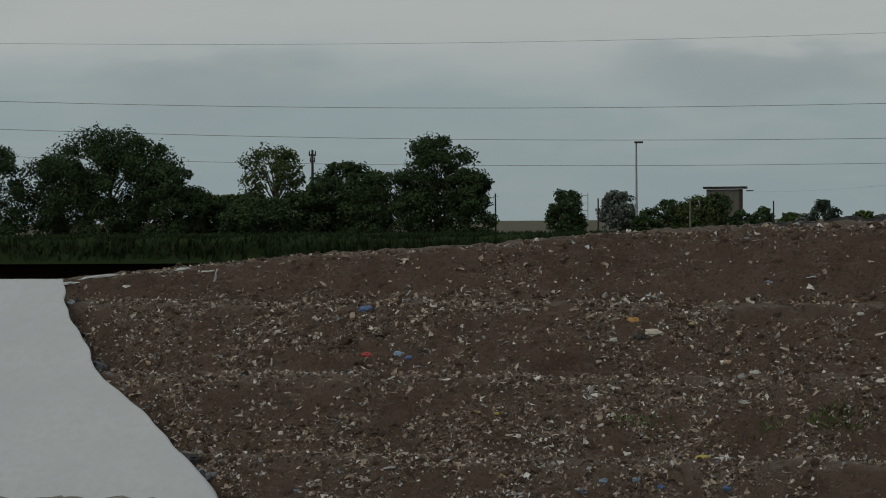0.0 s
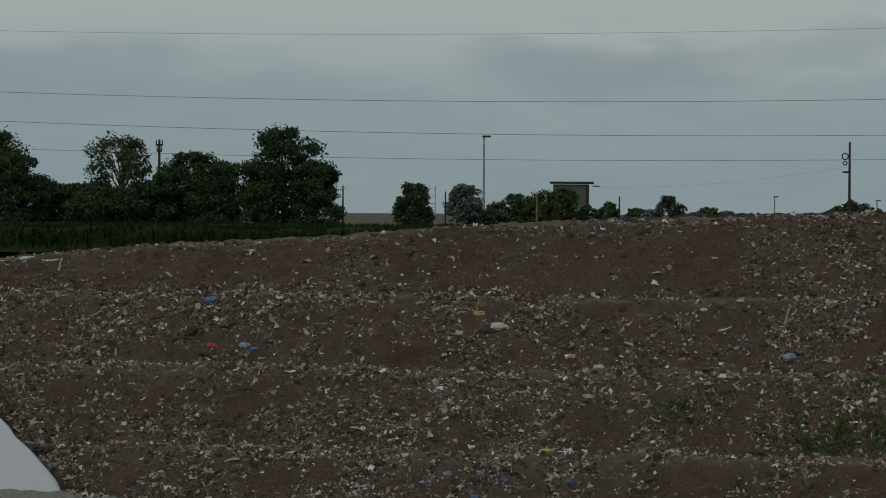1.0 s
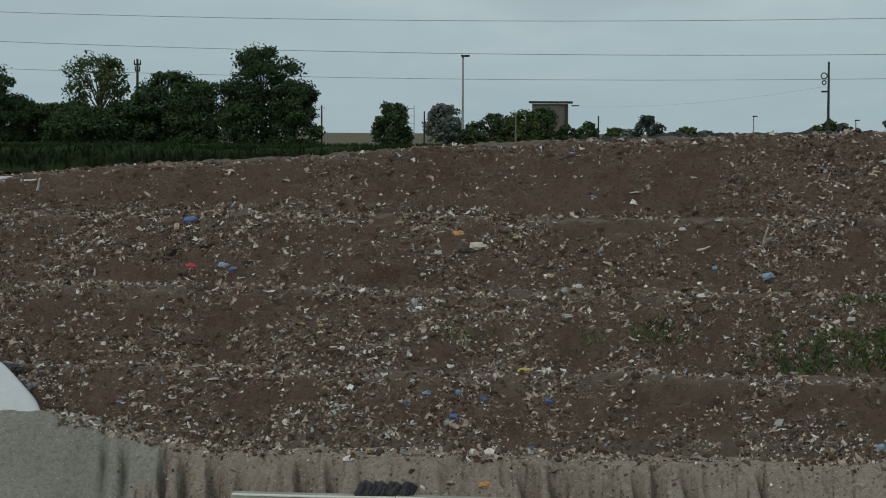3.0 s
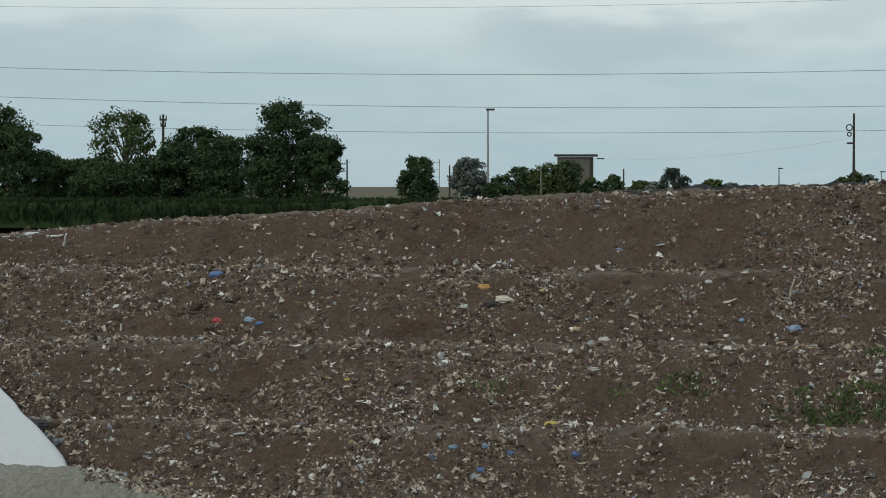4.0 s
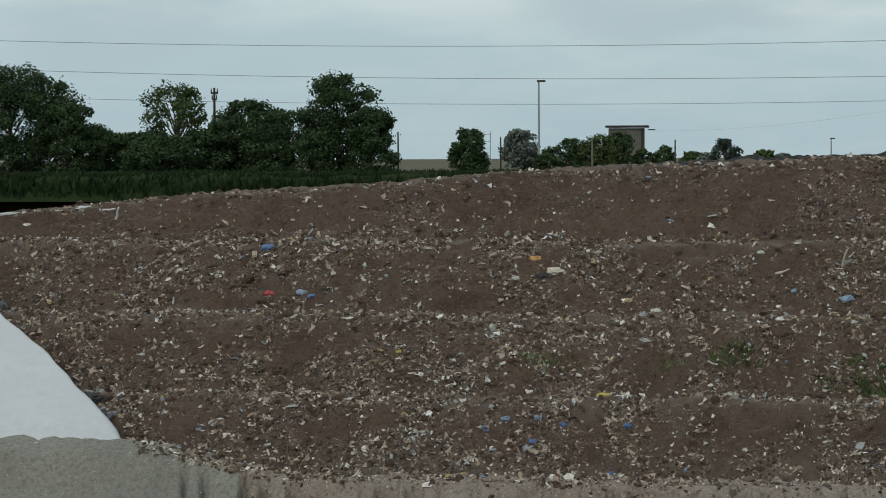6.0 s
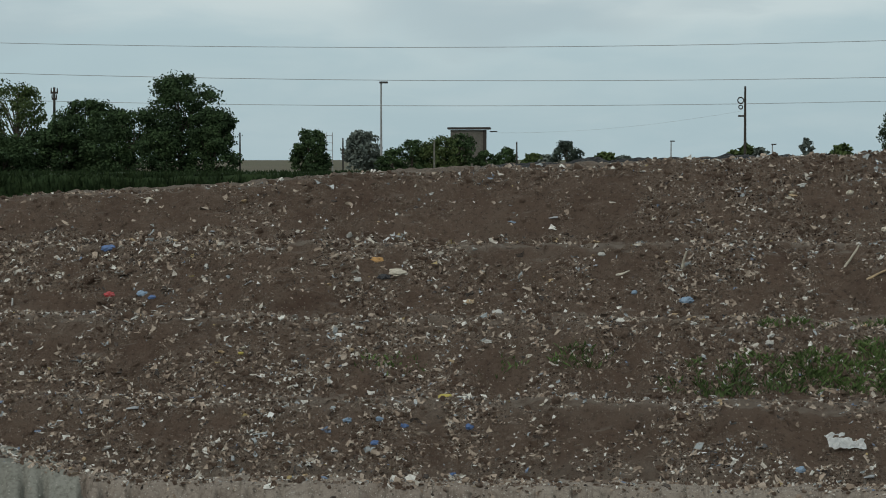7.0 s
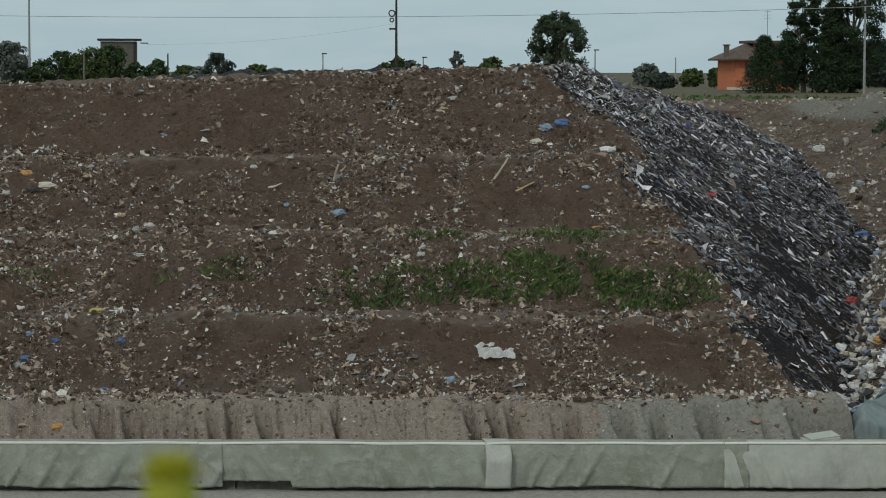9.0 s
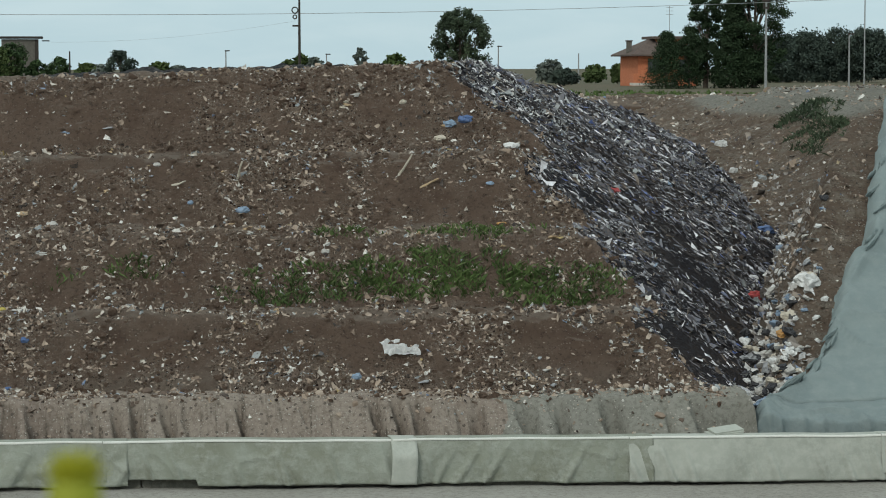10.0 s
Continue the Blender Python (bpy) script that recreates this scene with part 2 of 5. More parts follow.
M_LEAF_MID = leaf_material("mid_green_leaves", (0.065, 0.095, 0.035), (0.10, 0.125, 0.05), (0.05, 0.075, 0.03))
# far trees and bushes: distance haze put into the greyed leaf colour
M_LEAF_HAZED = leaf_material("hazed_grey_green_leaves", (0.12, 0.14, 0.12), (0.16, 0.18, 0.16), (0.10, 0.12, 0.105))
M_LEAF_CREST = leaf_material("dull_green_leaves", (0.05, 0.072, 0.042), (0.085, 0.11, 0.065), (0.055, 0.075, 0.048))
M_LEAF_CON = leaf_material("dark_conifer_leaves", (0.028, 0.05, 0.026), (0.045, 0.07, 0.035), (0.03, 0.045, 0.025))
# leaf tones greyed to carry the haze in front of the wood
M_LEAF_WOOD = leaf_material("hazy_wood_leaves", (0.055, 0.075, 0.06), (0.075, 0.095, 0.075), (0.05, 0.068, 0.058))
M_BARK = two_tone("bark", (0.09, 0.07, 0.055), (0.06, 0.05, 0.04), (0.13, 0.11, 0.09), 2.0, 14.0)
M_WHITE_SHEET = two_tone("white_geotextile", (0.53, 0.55, 0.57), (0.49, 0.51, 0.53), (0.47, 0.49, 0.505), 0.35, 3.0, 0.75, 0.0, 0.02)
M_GREY_SHEET = two_tone("grey_green_tarpaulin", (0.195, 0.240, 0.238), (0.165, 0.205, 0.207), (0.215, 0.255, 0.25), 0.4, 2.0, 0.7, 0.35, 0.06)
M_FABRIC = two_tone("pale_green_geotextile", (0.29, 0.315, 0.268), (0.225, 0.235, 0.185), (0.34, 0.36, 0.315), 0.55, 3.0, 0.85, 0.5, 0.06)
M_FABRIC_PALE = two_tone("faded_geotextile", (0.38, 0.40, 0.355), (0.32, 0.34, 0.30), (0.43, 0.445, 0.40), 0.8, 4.0, 0.85, 0.2, 0.02)
M_CONCRETE = two_tone("weathered_concrete", (0.15, 0.15, 0.125), (0.11, 0.11, 0.09), (0.22, 0.21, 0.18), 0.6, 7.0)
M_POLE = two_tone("galvanised_steel", (0.30, 0.31, 0.31), (0.22, 0.23, 0.23), (0.36, 0.36, 0.35), 0.5, 9.0, 0.5, 0.1, 0.005, 0.4, 0.4)
M_POLE_DARK = two_tone("dark_timber", (0.05, 0.045, 0.04), (0.07, 0.06, 0.05), (0.035, 0.03, 0.028), 0.7, 9.0)
M_WIRE = two_tone("aluminium_cable", (0.36, 0.37, 0.38), (0.32, 0.33, 0.34), (0.3, 0.3, 0.3), 0.5, 5.0, 0.5, 0)
M_BLACK_FILM = two_tone("black_film", (0.022, 0.023, 0.026), (0.035, 0.036, 0.04), (0.12, 0.12, 0.115), 0.6, 5.0, 0.9, 0.8, 0.12, 0.08)

# ---- ground heights ----
TABLE = np.random.RandomState(7).rand(256, 256)


def grain(x, y, scale, shift=0):
    """Smooth value noise, -1 to 1, for arrays."""
    x, y = np.asarray(x, float) / scale + 17.3 * shift, np.asarray(y, float) / scale + 9.1 * shift
    xi, yi = np.floor(x).astype(int), np.floor(y).astype(int)
    fx, fy = x - xi, y - yi
    fx, fy = fx * fx * (3 - 2 * fx), fy * fy * (3 - 2 * fy)
    g = lambda a, b: TABLE[(xi + a) % 256, (yi + b) % 256]
    return 2 * ((g(0, 0) * (1 - fx) + g(1, 0) * fx) * (1 - fy) + (g(0, 1) * (1 - fx) + g(1, 1) * fx) * fy) - 1


def lumps(x, y, scale, shift=0, octaves=3):
    return sum(grain(x, y, scale / 2 ** i, shift + i) / 2 ** i for i in range(octaves))


SKEW = 0.09
PIT_FLOOR = -9.8
# terraced profile: depth and height; lips and treads
PROFILE_D = (73.2, 74.4, 76.9, 78.4, 81.2, 82.7, 85.5, 86.9, 90.0)
PROFILE_Z = (-10.2, -7.62, -5.50, -5.44, -3.22, -3.16, -0.92, -0.90, 1.55)
# lips worn round, feet left sharp
FINE_D = np.arange(72.0, 92.0, 0.05)
FINE_Z = np.interp(FINE_D, PROFILE_D, PROFILE_Z)
WORN_Z = np.minimum(FINE_Z, np.convolve(np.pad(FINE_Z, 11, "edge"), np.ones(23) / 23, "valid") + 0.03)
CREST_X = (-40, -25.7, -20.2, -14.2, -10.1, -6.1, 0, 3.4, 8.1, 12.2, 14.3, 20)
CREST_Z = (-1.4, -0.06, 0.46, 0.77, 1.07, 1.38, 1.63, 1.74, 1.92, 2.14, 2.24, 2.26)


def end_face(x, d):
    """The tipping face at the mound's east end."""
    back = d + SKEW * x - 92.3
    return 2.45 - 0.60 * (x - 13.4) + np.where(back < 0, 0.393 * back, 0.20 * back) + 0.22 * lumps(x, d, 3.0, 3)


def terraces(x, d):
    p = d + SKEW * x
    wob = 0.35 * grain(x, 0 * x, 7.0, 1) + 0.14 * grain(x, 0 * x, 1.6, 2) + 0.10 * lumps(x, d, 1.2, 9)
    z = np.interp(p + wob, FINE_D, WORN_Z)
    crest = np.interp(x, CREST_X, CREST_Z) + 0.10 * grain(x, d, 2.5, 4)
    top = np.minimum(-0.92 + 0.81 * (p + wob - 86.9), crest + 0.004 * (p - 91) - np.maximum(0, p - 112) * 0.5
                     - np.maximum(0, p - 93.5) * 0.12 * np.clip((x - 9) / 6, 0, 1))
    z = np.where(p > 86.9, top, z)
    return z


def mound_height(x, d):
    z = terraces(x, d)
    z = z + 0.08 * lumps(x, d, 0.9, 5) + 0.07 * lumps(x, d, 0.32, 6, 2)
    return np.minimum(z, end_face(x, d) + 0.06 * lumps(x, d, 0.4, 7, 2))


VAL_D = (70, 74, 84, 90, 97, 105, 112, 120, 132)
VAL_X = (18.8, 20.4, 22.9, 25.0, 27.6, 29.0, 29.4, 28.5, 27)
VAL_Z = (-8.6, -7.9, -5.9, -5.2, -4.0, -2.7, -1.6, -0.9, 0.1)


def side_height(x, d):
    """The valley and the flank of the second heap east of it."""
    p = d + SKEW * x
    vx, vz = np.interp(d, VAL_D, VAL_X), np.interp(d, VAL_D, VAL_Z)
    k = np.interp(d, (70, 86, 97, 120), (1.9, 1.9, 0.55, 0.35))
    flank = vz + np.where(x > vx, k, 0.15) * (x - vx)
    front = -8.05 + 0.585 * (p - 73.4)
    z = np.minimum(flank, np.where(p < 73.6, -8.3 + 2.2 * (p - 73.6), front - 0.45))
    z = np.minimum(z, 0.28 + 0.005 * (d - 90))
    # gravel heap
    r = np.hypot((x - 36.4) / 5.4, (d - 119) / 6.0)
    heap = 0.98 - 3.0 * np.maximum(0, r - 0.6) ** 1.2
    z = np.maximum(z, np.where(d > 104, heap, -20))
    return z + 0.14 * lumps(x, d, 1.8, 11) + 0.06 * lumps(x, d, 0.4, 12, 2)


def berm_height(x, d):
    p = d + SKEW * x
    rill = np.clip(1.6 * grain(x + 0.15 * p, 0 * x, 0.30, 21) + 0.7 * grain(x, 0 * x, 1.7, 22) + 0.3 * grain(x, p, 0.5, 26), 0, 1)
    face = np.clip((p - 70.6) / 2.2, 0, 1) * np.clip((73.1 - p) / 0.5, 0, 1)
    z = np.interp(p + 0.12 * grain(x, 0 * x, 1.3, 23), (70.9, 71.15, 72.95, 73.15, 74.9, 76), (-10.2, -9.4, -7.70, -7.58, -7.54, -9.3))
    # the west end swells up to the white sheet
    w = np.clip((-11.5 - x) / 6.5, 0, 1)
    w = w * w * (3 - 2 * w)
    z2 = np.interp(p, (63.0, 69.0, 71.8, 73.0, 74.6, 76.5), (-10.0, -9.2, -8.0, -6.83, -6.6, -9.0))
    z = z * (1 - w) + z2 * w - 1.15 * rill ** 1.5 * face * (1 - w)
    return z + 0.07 * lumps(x, d, 0.42, 24)


def ground_height(x, d):
    x, d = np.asarray(x, float), np.asarray(d, float)
    inside = np.minimum(np.minimum(x + 62, 66 - x), np.minimum(d - 4, 131 - d))
    z = np.where(inside > 0, np.maximum(PIT_FLOOR, -0.62 * inside), 0.0)
    bank = np.clip(1 - np.abs(d - 131) / 4.5, 0, 1) * np.clip((x - 12) / 5, 0, 1) * np.clip((50 - x) / 6, 0, 1)
    z = np.maximum(z, np.where(bank > 0, 0.66 * bank - 0.15, -99)) + np.where(np.hypot(x, d) < 250, 0.03, 0.0) * lumps(x, d, 3.0, 31)
    return z


def top_height(x, d):
    return np.maximum(np.maximum(mound_height(x, d), berm_height(x, d)), np.maximum(ground_height(x, d), np.where(x > 17, side_height(x, d), -50)))


def sighted(u, v):
    """Where the line of sight with readings u, v meets the waste."""
    d = np.arange(66.0, 130.0, 0.04)
    x = u / K * d
    z = 2.0 - v / K * np.hypot(x, d)
    hit = np.nonzero(top_height(x, d) >= z)[0]
    i = hit[0] if len(hit) else -1
    return Vector((x[i], d[i], z[i]))


# ---- mesh helpers ----
def link_mesh(name, verts, faces, mats, parent=None, smooth=True):
    me = bpy.data.meshes.new(name)
    me.from_pydata(np.asarray(verts).tolist(), [], faces if isinstance(faces, list) else faces.tolist())
    for m in (mats if isinstance(mats, (list, tuple)) else (mats,)):
        me.materials.append(m)
    if smooth:
        me.polygons.foreach_set("use_smooth", np.ones(len(me.polygons), bool))
    ob = new(name, me)
    ob.parent = parent
    return ob


def empty(name, at, label, category, group="", kind=""):
    ob = new(name)
    ob.location = at
    ob.empty_display_size = 0.2
    return tagged(ob, label, category, group, kind)


def part(name, bm, mat, parent, label=""):
    me = bpy.data.meshes.new(name)
    bm.to_mesh(me)
    bm.free()
    me.materials.append(mat)
    ob = new(name, me)
    ob.parent = parent
    if label:
        ob["label"] = label
    return ob


def grid_faces(nx, ny):
    i = np.arange(nx * ny).reshape(ny, nx)
    return np.stack([i[:-1, :-1], i[:-1, 1:], i[1:, 1:], i[1:, :-1]], -1).reshape(-1, 4)


def sheet(xs, ds, height):
    x, d = np.meshgrid(xs, ds)
    z = height(x, d)
    return np.stack([x, d, z], -1).reshape(-1, 3), grid_faces(len(xs), len(ds))


def steps(*spans):
    """Joined ranges: (start, end, step)."""
    return np.unique(np.round(np.concatenate([np.append(np.arange(a, b, s), b) for a, b, s in spans]), 4))


# ---- ground to the horizon ----
def build_ground():
    xs = steps((-4500, -500, 400), (-500, -80, 35), (-80, 80, 1.0), (80, 500, 35), (500, 4500, 400))
    ds = steps((-500, -20, 40), (-20, 0, 2), (0, 140, 0.8), (140, 500, 12), (500, 4800, 300))
    v, f = sheet(xs, ds, ground_height)
    ob = link_mesh("ground", v, f, (M_FIELD, M_FLOOR, M_SOIL))
    c = v[f].mean(1)
    mi = np.zeros(len(f), int)
    pit = c[:, 2] < -0.25
    mi[pit] = 1
    mi[(c[:, 1] > 100) & (c[:, 1] < 137) & (np.abs(c[:, 0] - 30) < 24)] = 2
    mi[(c[:, 2] < -0.25) & (c[:, 1] > 95)] = 2
    ob.data.polygons.foreach_set("material_index", mi)
    tagged(ob, "grassy plain with a deep gravel-floored landfill pit", "ground", kind="structure")


build_ground()


def litter_share(x, p):
    """How thickly litter lies on the terraces: along lips and in drifts, little on the bare upper face."""
    drift = lumps(x, p, 2.6, 110) * 0.30 + lumps(x, p, 0.8, 113) * 0.62
    lip = 0.6 * sum(np.exp(-((p - c) / 0.8) ** 2) for c in (74.4, 76.9, 81.2, 85.6))
    foot = np.exp(-((p - 87.1) / 0.5) ** 2) + 0.6 * np.exp(-((p - 78.9) / 0.6) ** 2)
    w = 0.42 + 0.30 * lip + 0.45 * foot + 0.95 * drift
    upper = (p > 87.3) & (p < 89.8)
    w = np.where(upper, np.where(x > 3.5, 0.50 + 0.9 * drift, np.where(x < -9, 0.14, 0.05) + 0.7 * np.maximum(0, drift)), w)
    w = np.where((p > 89.6) & (p < 91.5), 0.5, w)
    # two bare dark patches on the lowest face
    for cx, cp in ((8.6, 75.9), (14.0, 75.7)):
        w = w - 0.8 * np.exp(-((x - cx) / 1.1) ** 2 - ((p - cp) / 0.65) ** 2)
    return np.clip(w, 0.02, 1.3)


def build_mound():
    xs = steps((-38, -28, 0.4), (-28, 24, 0.095), (24, 38, 0.4))
    ds = steps((71, 93, 0.09), (93, 100, 0.3), (100, 122, 0.6))
    v, f = sheet(xs, ds, mound_height)
    c = v[f].mean(1)
    tip = terraces(c[:, 0], c[:, 1]) > end_face(c[:, 0], c[:, 1]) + 0.10 + 0.25 * lumps(c[:, 0], c[:, 1], 0.8, 8)
    base = empty("waste_mound", (0, 80, PIT_FLOOR), "terraced brown soil-covered waste mound with a dark tipping face", "waste mound", kind="structure")
    for name, sel, mat, label in (("terraced_face", ~tip, M_SOIL, "brown cover soil in four terraces strewn with litter"),
                                  ("tipping_face", tip, M_WASTE, "steep dark face of freshly tipped shredded plastic")):
        ff = f[sel]
        use = np.unique(ff)
        back = np.zeros(len(v), int)
        back[use] = np.arange(len(use))
        ob = link_mesh(name, v[use] - np.array((0, 80, PIT_FLOOR)), back[ff], mat, base)
        mask = np.clip(litter_share(v[use, 0], v[use, 1] + SKEW * v[use, 0]) / 1.05, 0, 1)
        ob.data.attributes.new("strewn", "FLOAT", "POINT").data.foreach_set("value", mask.astype(np.float32))
        pv = v[use, 1] + SKEW * v[use, 0]
        crust = sum(a * np.exp(-((pv - c) / w) ** 2) for c, w, a in ((74.5, 0.5, 0.8), (77.2, 0.75, 0.75), (81.5, 0.8, 0.65), (86.0, 0.6, 1.0)))
        ob.data.attributes.new("dry", "FLOAT", "POINT").data.foreach_set("value", np.clip(crust * (0.8 + 0.5 * lumps(v[use, 0], pv, 3.0, 17)), 0, 1).astype(np.float32))
        ob["label"] = label


build_mound()


def build_side():
    v, f = sheet(steps((17, 44, 0.16), (44, 64, 1.0)), steps((70, 100, 0.16), (100, 131, 0.3)), side_height)
    ob = link_mesh("side_heap", v, f, side_material())
    x, d, z = v.T
    heap = np.clip((z + 0.35) / 0.5, 0, 1) * np.clip((x - 29.8) / 1.2, 0, 1) * np.clip((d - 106) / 3, 0, 1) * np.clip((127 - d) / 3, 0, 1)
    ob.data.attributes.new("gravel", "FLOAT", "POINT").data.foreach_set("value", heap.astype(np.float32))
    tagged(ob, "second waste heap of brown soil with a pale gravel top", "waste heap", kind="structure")


build_side()


def build_berm():
    v, f = sheet(steps((-34, -16, 0.25), (-16, 19.2, 0.07)), steps((62, 70, 0.35), (70, 77, 0.08)), berm_height)
    ob = link_mesh("gravel_berm", v, f, M_BERM)
    c = v[f].mean(1)
    ob.data.materials.append(M_GRAVEL)
    ob.data.polygons.foreach_set("material_index", (np.abs(c[:, 0] + 1.5 * lumps(c[:, 0], c[:, 1], 1.2, 15) + 1.5) > 12.5).astype(int))
    tagged(ob, "rilled grey-brown gravel berm at the foot of the mound", "berm", kind="structure")


build_berm()


# ---- covers and the barrier ----
def crumpled(length, width, height, seed, sub=3, lobes=0.35):
    """A crumpled bag or sheet: a lumpy, creased, flattened blob with folds."""
    bm = bmesh.new()
    bmesh.ops.create_icosphere(bm, subdivisions=sub, radius=1)
    o = Vector((seed * 3.7, seed * 1.3, seed * 0.7))
    for v in bm.verts:
        c = v.co.copy()
        a = noise.noise(c * 1.3 + o) * lobes + abs(noise.noise(c * 3.1 + o)) * 0.40 + noise.noise(c * 7.0 + o) * 0.22
        c *= 0.85 + a
        if c.z < -0.15:
            c.z = -0.15 + 0.2 * (c.z + 0.15)
        v.co = (c.x * length / 2, c.y * width / 2, (c.z + 0.2) * height)
    return bm


def drape(name, xs_of, ps, height, nx, mat, parent=None, thick=0.05, wrinkle=0.03, shift=40, push=None):
    """A cover laid over a slope: rows along p, each from its own left to right edge, with a turned-down hem."""
    rows = []
    for p in ps:
        a, b = xs_of(p)
        x = np.linspace(a, b, nx)
        d = p - SKEW * x
        z = height(x, np.full(nx, p)) + wrinkle * (lumps(x, d, 1.6, shift) + 0.6 * grain(x + 0.5 * d, d, 0.5, shift + 3))
        rows.append(np.stack([x, d - (push(x, p) if push else 0), z], -1))
    top = np.concatenate(rows)
    ny = len(ps)
    f = grid_faces(nx, ny)
    ob = link_mesh(name, top, f, mat, parent)
    s = ob.modifiers.new("thickness", "SOLIDIFY")
    s.thickness, s.offset = thick, -1
    return ob


def build_white_sheet():
    edge_p, edge_x = (74.0, 75.0, 75.4, 77.2, 81.0, 85.2, 86.9), (-17.2, -18.0, -18.3, -19.9, -23.5, -25.9, -26.5)
    ps = np.linspace(74.1, 86.45, 90)
    right = lambda p: float(np.interp(p, edge_p, edge_x) + 0.08 * math.sin(p * 1.7) + 0.03 * math.sin(p * 5.3))
    ob = drape("sheet_panel", lambda p: (-36.0, right(p)), ps,
               lambda x, p: np.where(p < 74.9, -6.22 + 0.9 * (p - 74.9), -6.22 + 0.535 * (p - 74.9)) - 0.25 * np.clip((x + 19.0 + 0.7 * (p - 76)) / 0.5, 0, 1) ** 2,
               140, M_WHITE_SHEET, wrinkle=0.010, thick=0.09)
    base = empty("white_ground_cover", (-22, 76, PIT_FLOOR), "smooth white geotextile sheet covering the terrace slope", "ground cover")
    ob.name = "sheet_panel"
    ob.parent, ob.matrix_parent_inverse = base, Matrix.Translation(base.location).inverted()
    # bunched hem along the foot
    for k in range(9):
        x = -18.3 - 1.5 * k
        hm = part("hem_fold", crumpled(2.2, 0.3, 0.16, 300 + k, 3, 0.4), M_WHITE_SHEET, base)
        hm.matrix_parent_inverse = Matrix.Translation(base.location).inverted()
        hm.matrix_basis = Matrix.Translation((x, 74.15 - SKEW * x, -6.92)) @ pose(0, 0, 0, 10, 0, -5 + 3 * math.sin(k * 2))


build_white_sheet()


def build_tarpaulin():
    edge_p = (71.6, 72.6, 73.4, 73.86, 74.7, 75.9, 77.2, 79.0, 80.2, 80.5, 82.3, 84.7, 86.9, 88.6, 91)
    edge_x = (18.9, 19.1, 19.25, 19.95, 20.85, 21.9, 22.7, 23.45, 24.05, 24.7, 25.35, 26.25, 27.2, 27.9, 28.9)
    ps = np.concatenate([np.linspace(71.6, 72.3, 5), np.linspace(72.35, 73.45, 45), np.linspace(73.6, 90.0, 130)])

    def h(x, p):
        z = np.interp(p, (71.6, 72.3, 72.52, 72.66, 72.8, 73.4, 91), (-9.85, -9.8, -9.2, -8.28, -8.14, -8.02, 2.24)) + 0.06
        fold = (np.abs(grain(x + 0.2 * p, p * 0.1, 0.30, 51)) + np.abs(grain(x, p * 0.1, 0.8, 52))) * np.clip((73.7 - p) / 1.0, 0, 1)
        e = np.interp(p, edge_p, edge_x)
        roll = 0.14 * np.exp(-((x - e - 0.5) / 0.35) ** 2) * (0.6 + grain(x, p, 1.2, 53))
        hem = -0.6 * np.clip((e + 0.55 - x) / 0.55, 0, 1) ** 2 + 0.12 * np.exp(-((x - e) / 0.9) ** 2) * grain(x * 0.4, p, 0.30, 59)
        crease = np.maximum(0, 1 - np.abs(grain(x + 0.7 * p, p - 0.4 * x, 1.7, 55)) * 6) * 0.15
        return z - 0.05 * fold + roll + hem + 0.12 * lumps(x, p, 2.5, 54) + crease

    def pleat(x, p):
        down = np.clip((72.78 - p) / 0.12, 0, 1)
        ridge = (1 - np.abs(grain(x + 0.35 * p, 0 * x, 0.34, 57))) ** 2 + 0.9 * (1 - np.abs(grain(x - 0.25 * p, 0 * x, 0.8, 58))) ** 3
        return 0.17 * down * ridge

    base = empty("tarpaulin", (19.5, 72.0, PIT_FLOOR), "wrinkled grey-green tarpaulin draped over the side heap", "tarpaulin")
    edge = lambda p: float(np.interp(p, edge_p, edge_x)) + 0.05 * math.sin(p * 2.3)
    for name, rows, label in (("skirt", ps[:51], "folded skirt hanging down the front"), ("slope_panel", ps[50:], "")):
        ob = drape(name, lambda p: (edge(p), 37.0), rows, h, 330, M_GREY_SHEET, None, wrinkle=0.05, thick=0.06, shift=60, push=pleat)
        ob.parent, ob.matrix_parent_inverse = base, Matrix.Translation(base.location).inverted()
        if label:
            ob["label"] = label
    # gathered folds along the free edge
    rnd = random.Random(9)
    for k in range(26):
        p = rnd.uniform(74.2, 77.6) if k < 14 else rnd.uniform(80.2, 88.5)
        x = edge(p) + rnd.uniform(0.1, 0.6)
        ln = rnd.uniform(0.5, 1.2)
        ob = part("fold", crumpled(ln, 0.14, 0.14, 200 + k, 3, 0.3), M_GREY_SHEET, base)
        ob.matrix_parent_inverse = Matrix.Translation(base.location).inverted()
        z = float(h(np.array([x]), np.array([p]))[0])
        ob.matrix_basis = Matrix.Translation((x, p - SKEW * x, z)) @ pose(0, 0, 0, 28, -25, rnd.uniform(20, 70))
    # small folded sheet lying at its corner
    bm = bmesh.new()
    for k in range(3):
        g = bmesh.ops.create_cube(bm, size=1, matrix=pose(0.06 * k, 0.05 * k, 0.05 + 0.07 * k, 4 * k, -5, 6 * k) @ Matrix.Diagonal((1.1 - 0.1 * k, 0.55, 0.05, 1)))
    bmesh.ops.bevel(bm, geom=bm.edges[:], offset=0.015, segments=1)
    ob = part("folded_sheet", bm, M_FABRIC_PALE, None)
    ob.location = (17.9, 71.2 - SKEW * 17.9, -8.54)
    tagged(ob, "folded pale plastic sheet lying on the gravel", "sheet")


build_tarpaulin()

# pale tone paints the bright highlight along the barrier's top
M_TOP_EDGE = two_tone("highlit_geotextile_edge", (0.62, 0.63, 0.58), (0.55, 0.56, 0.51), (0.66, 0.66, 0.62), 0.7, 5.0)
WALL_P, WALL_TOP = 70.72, -8.52


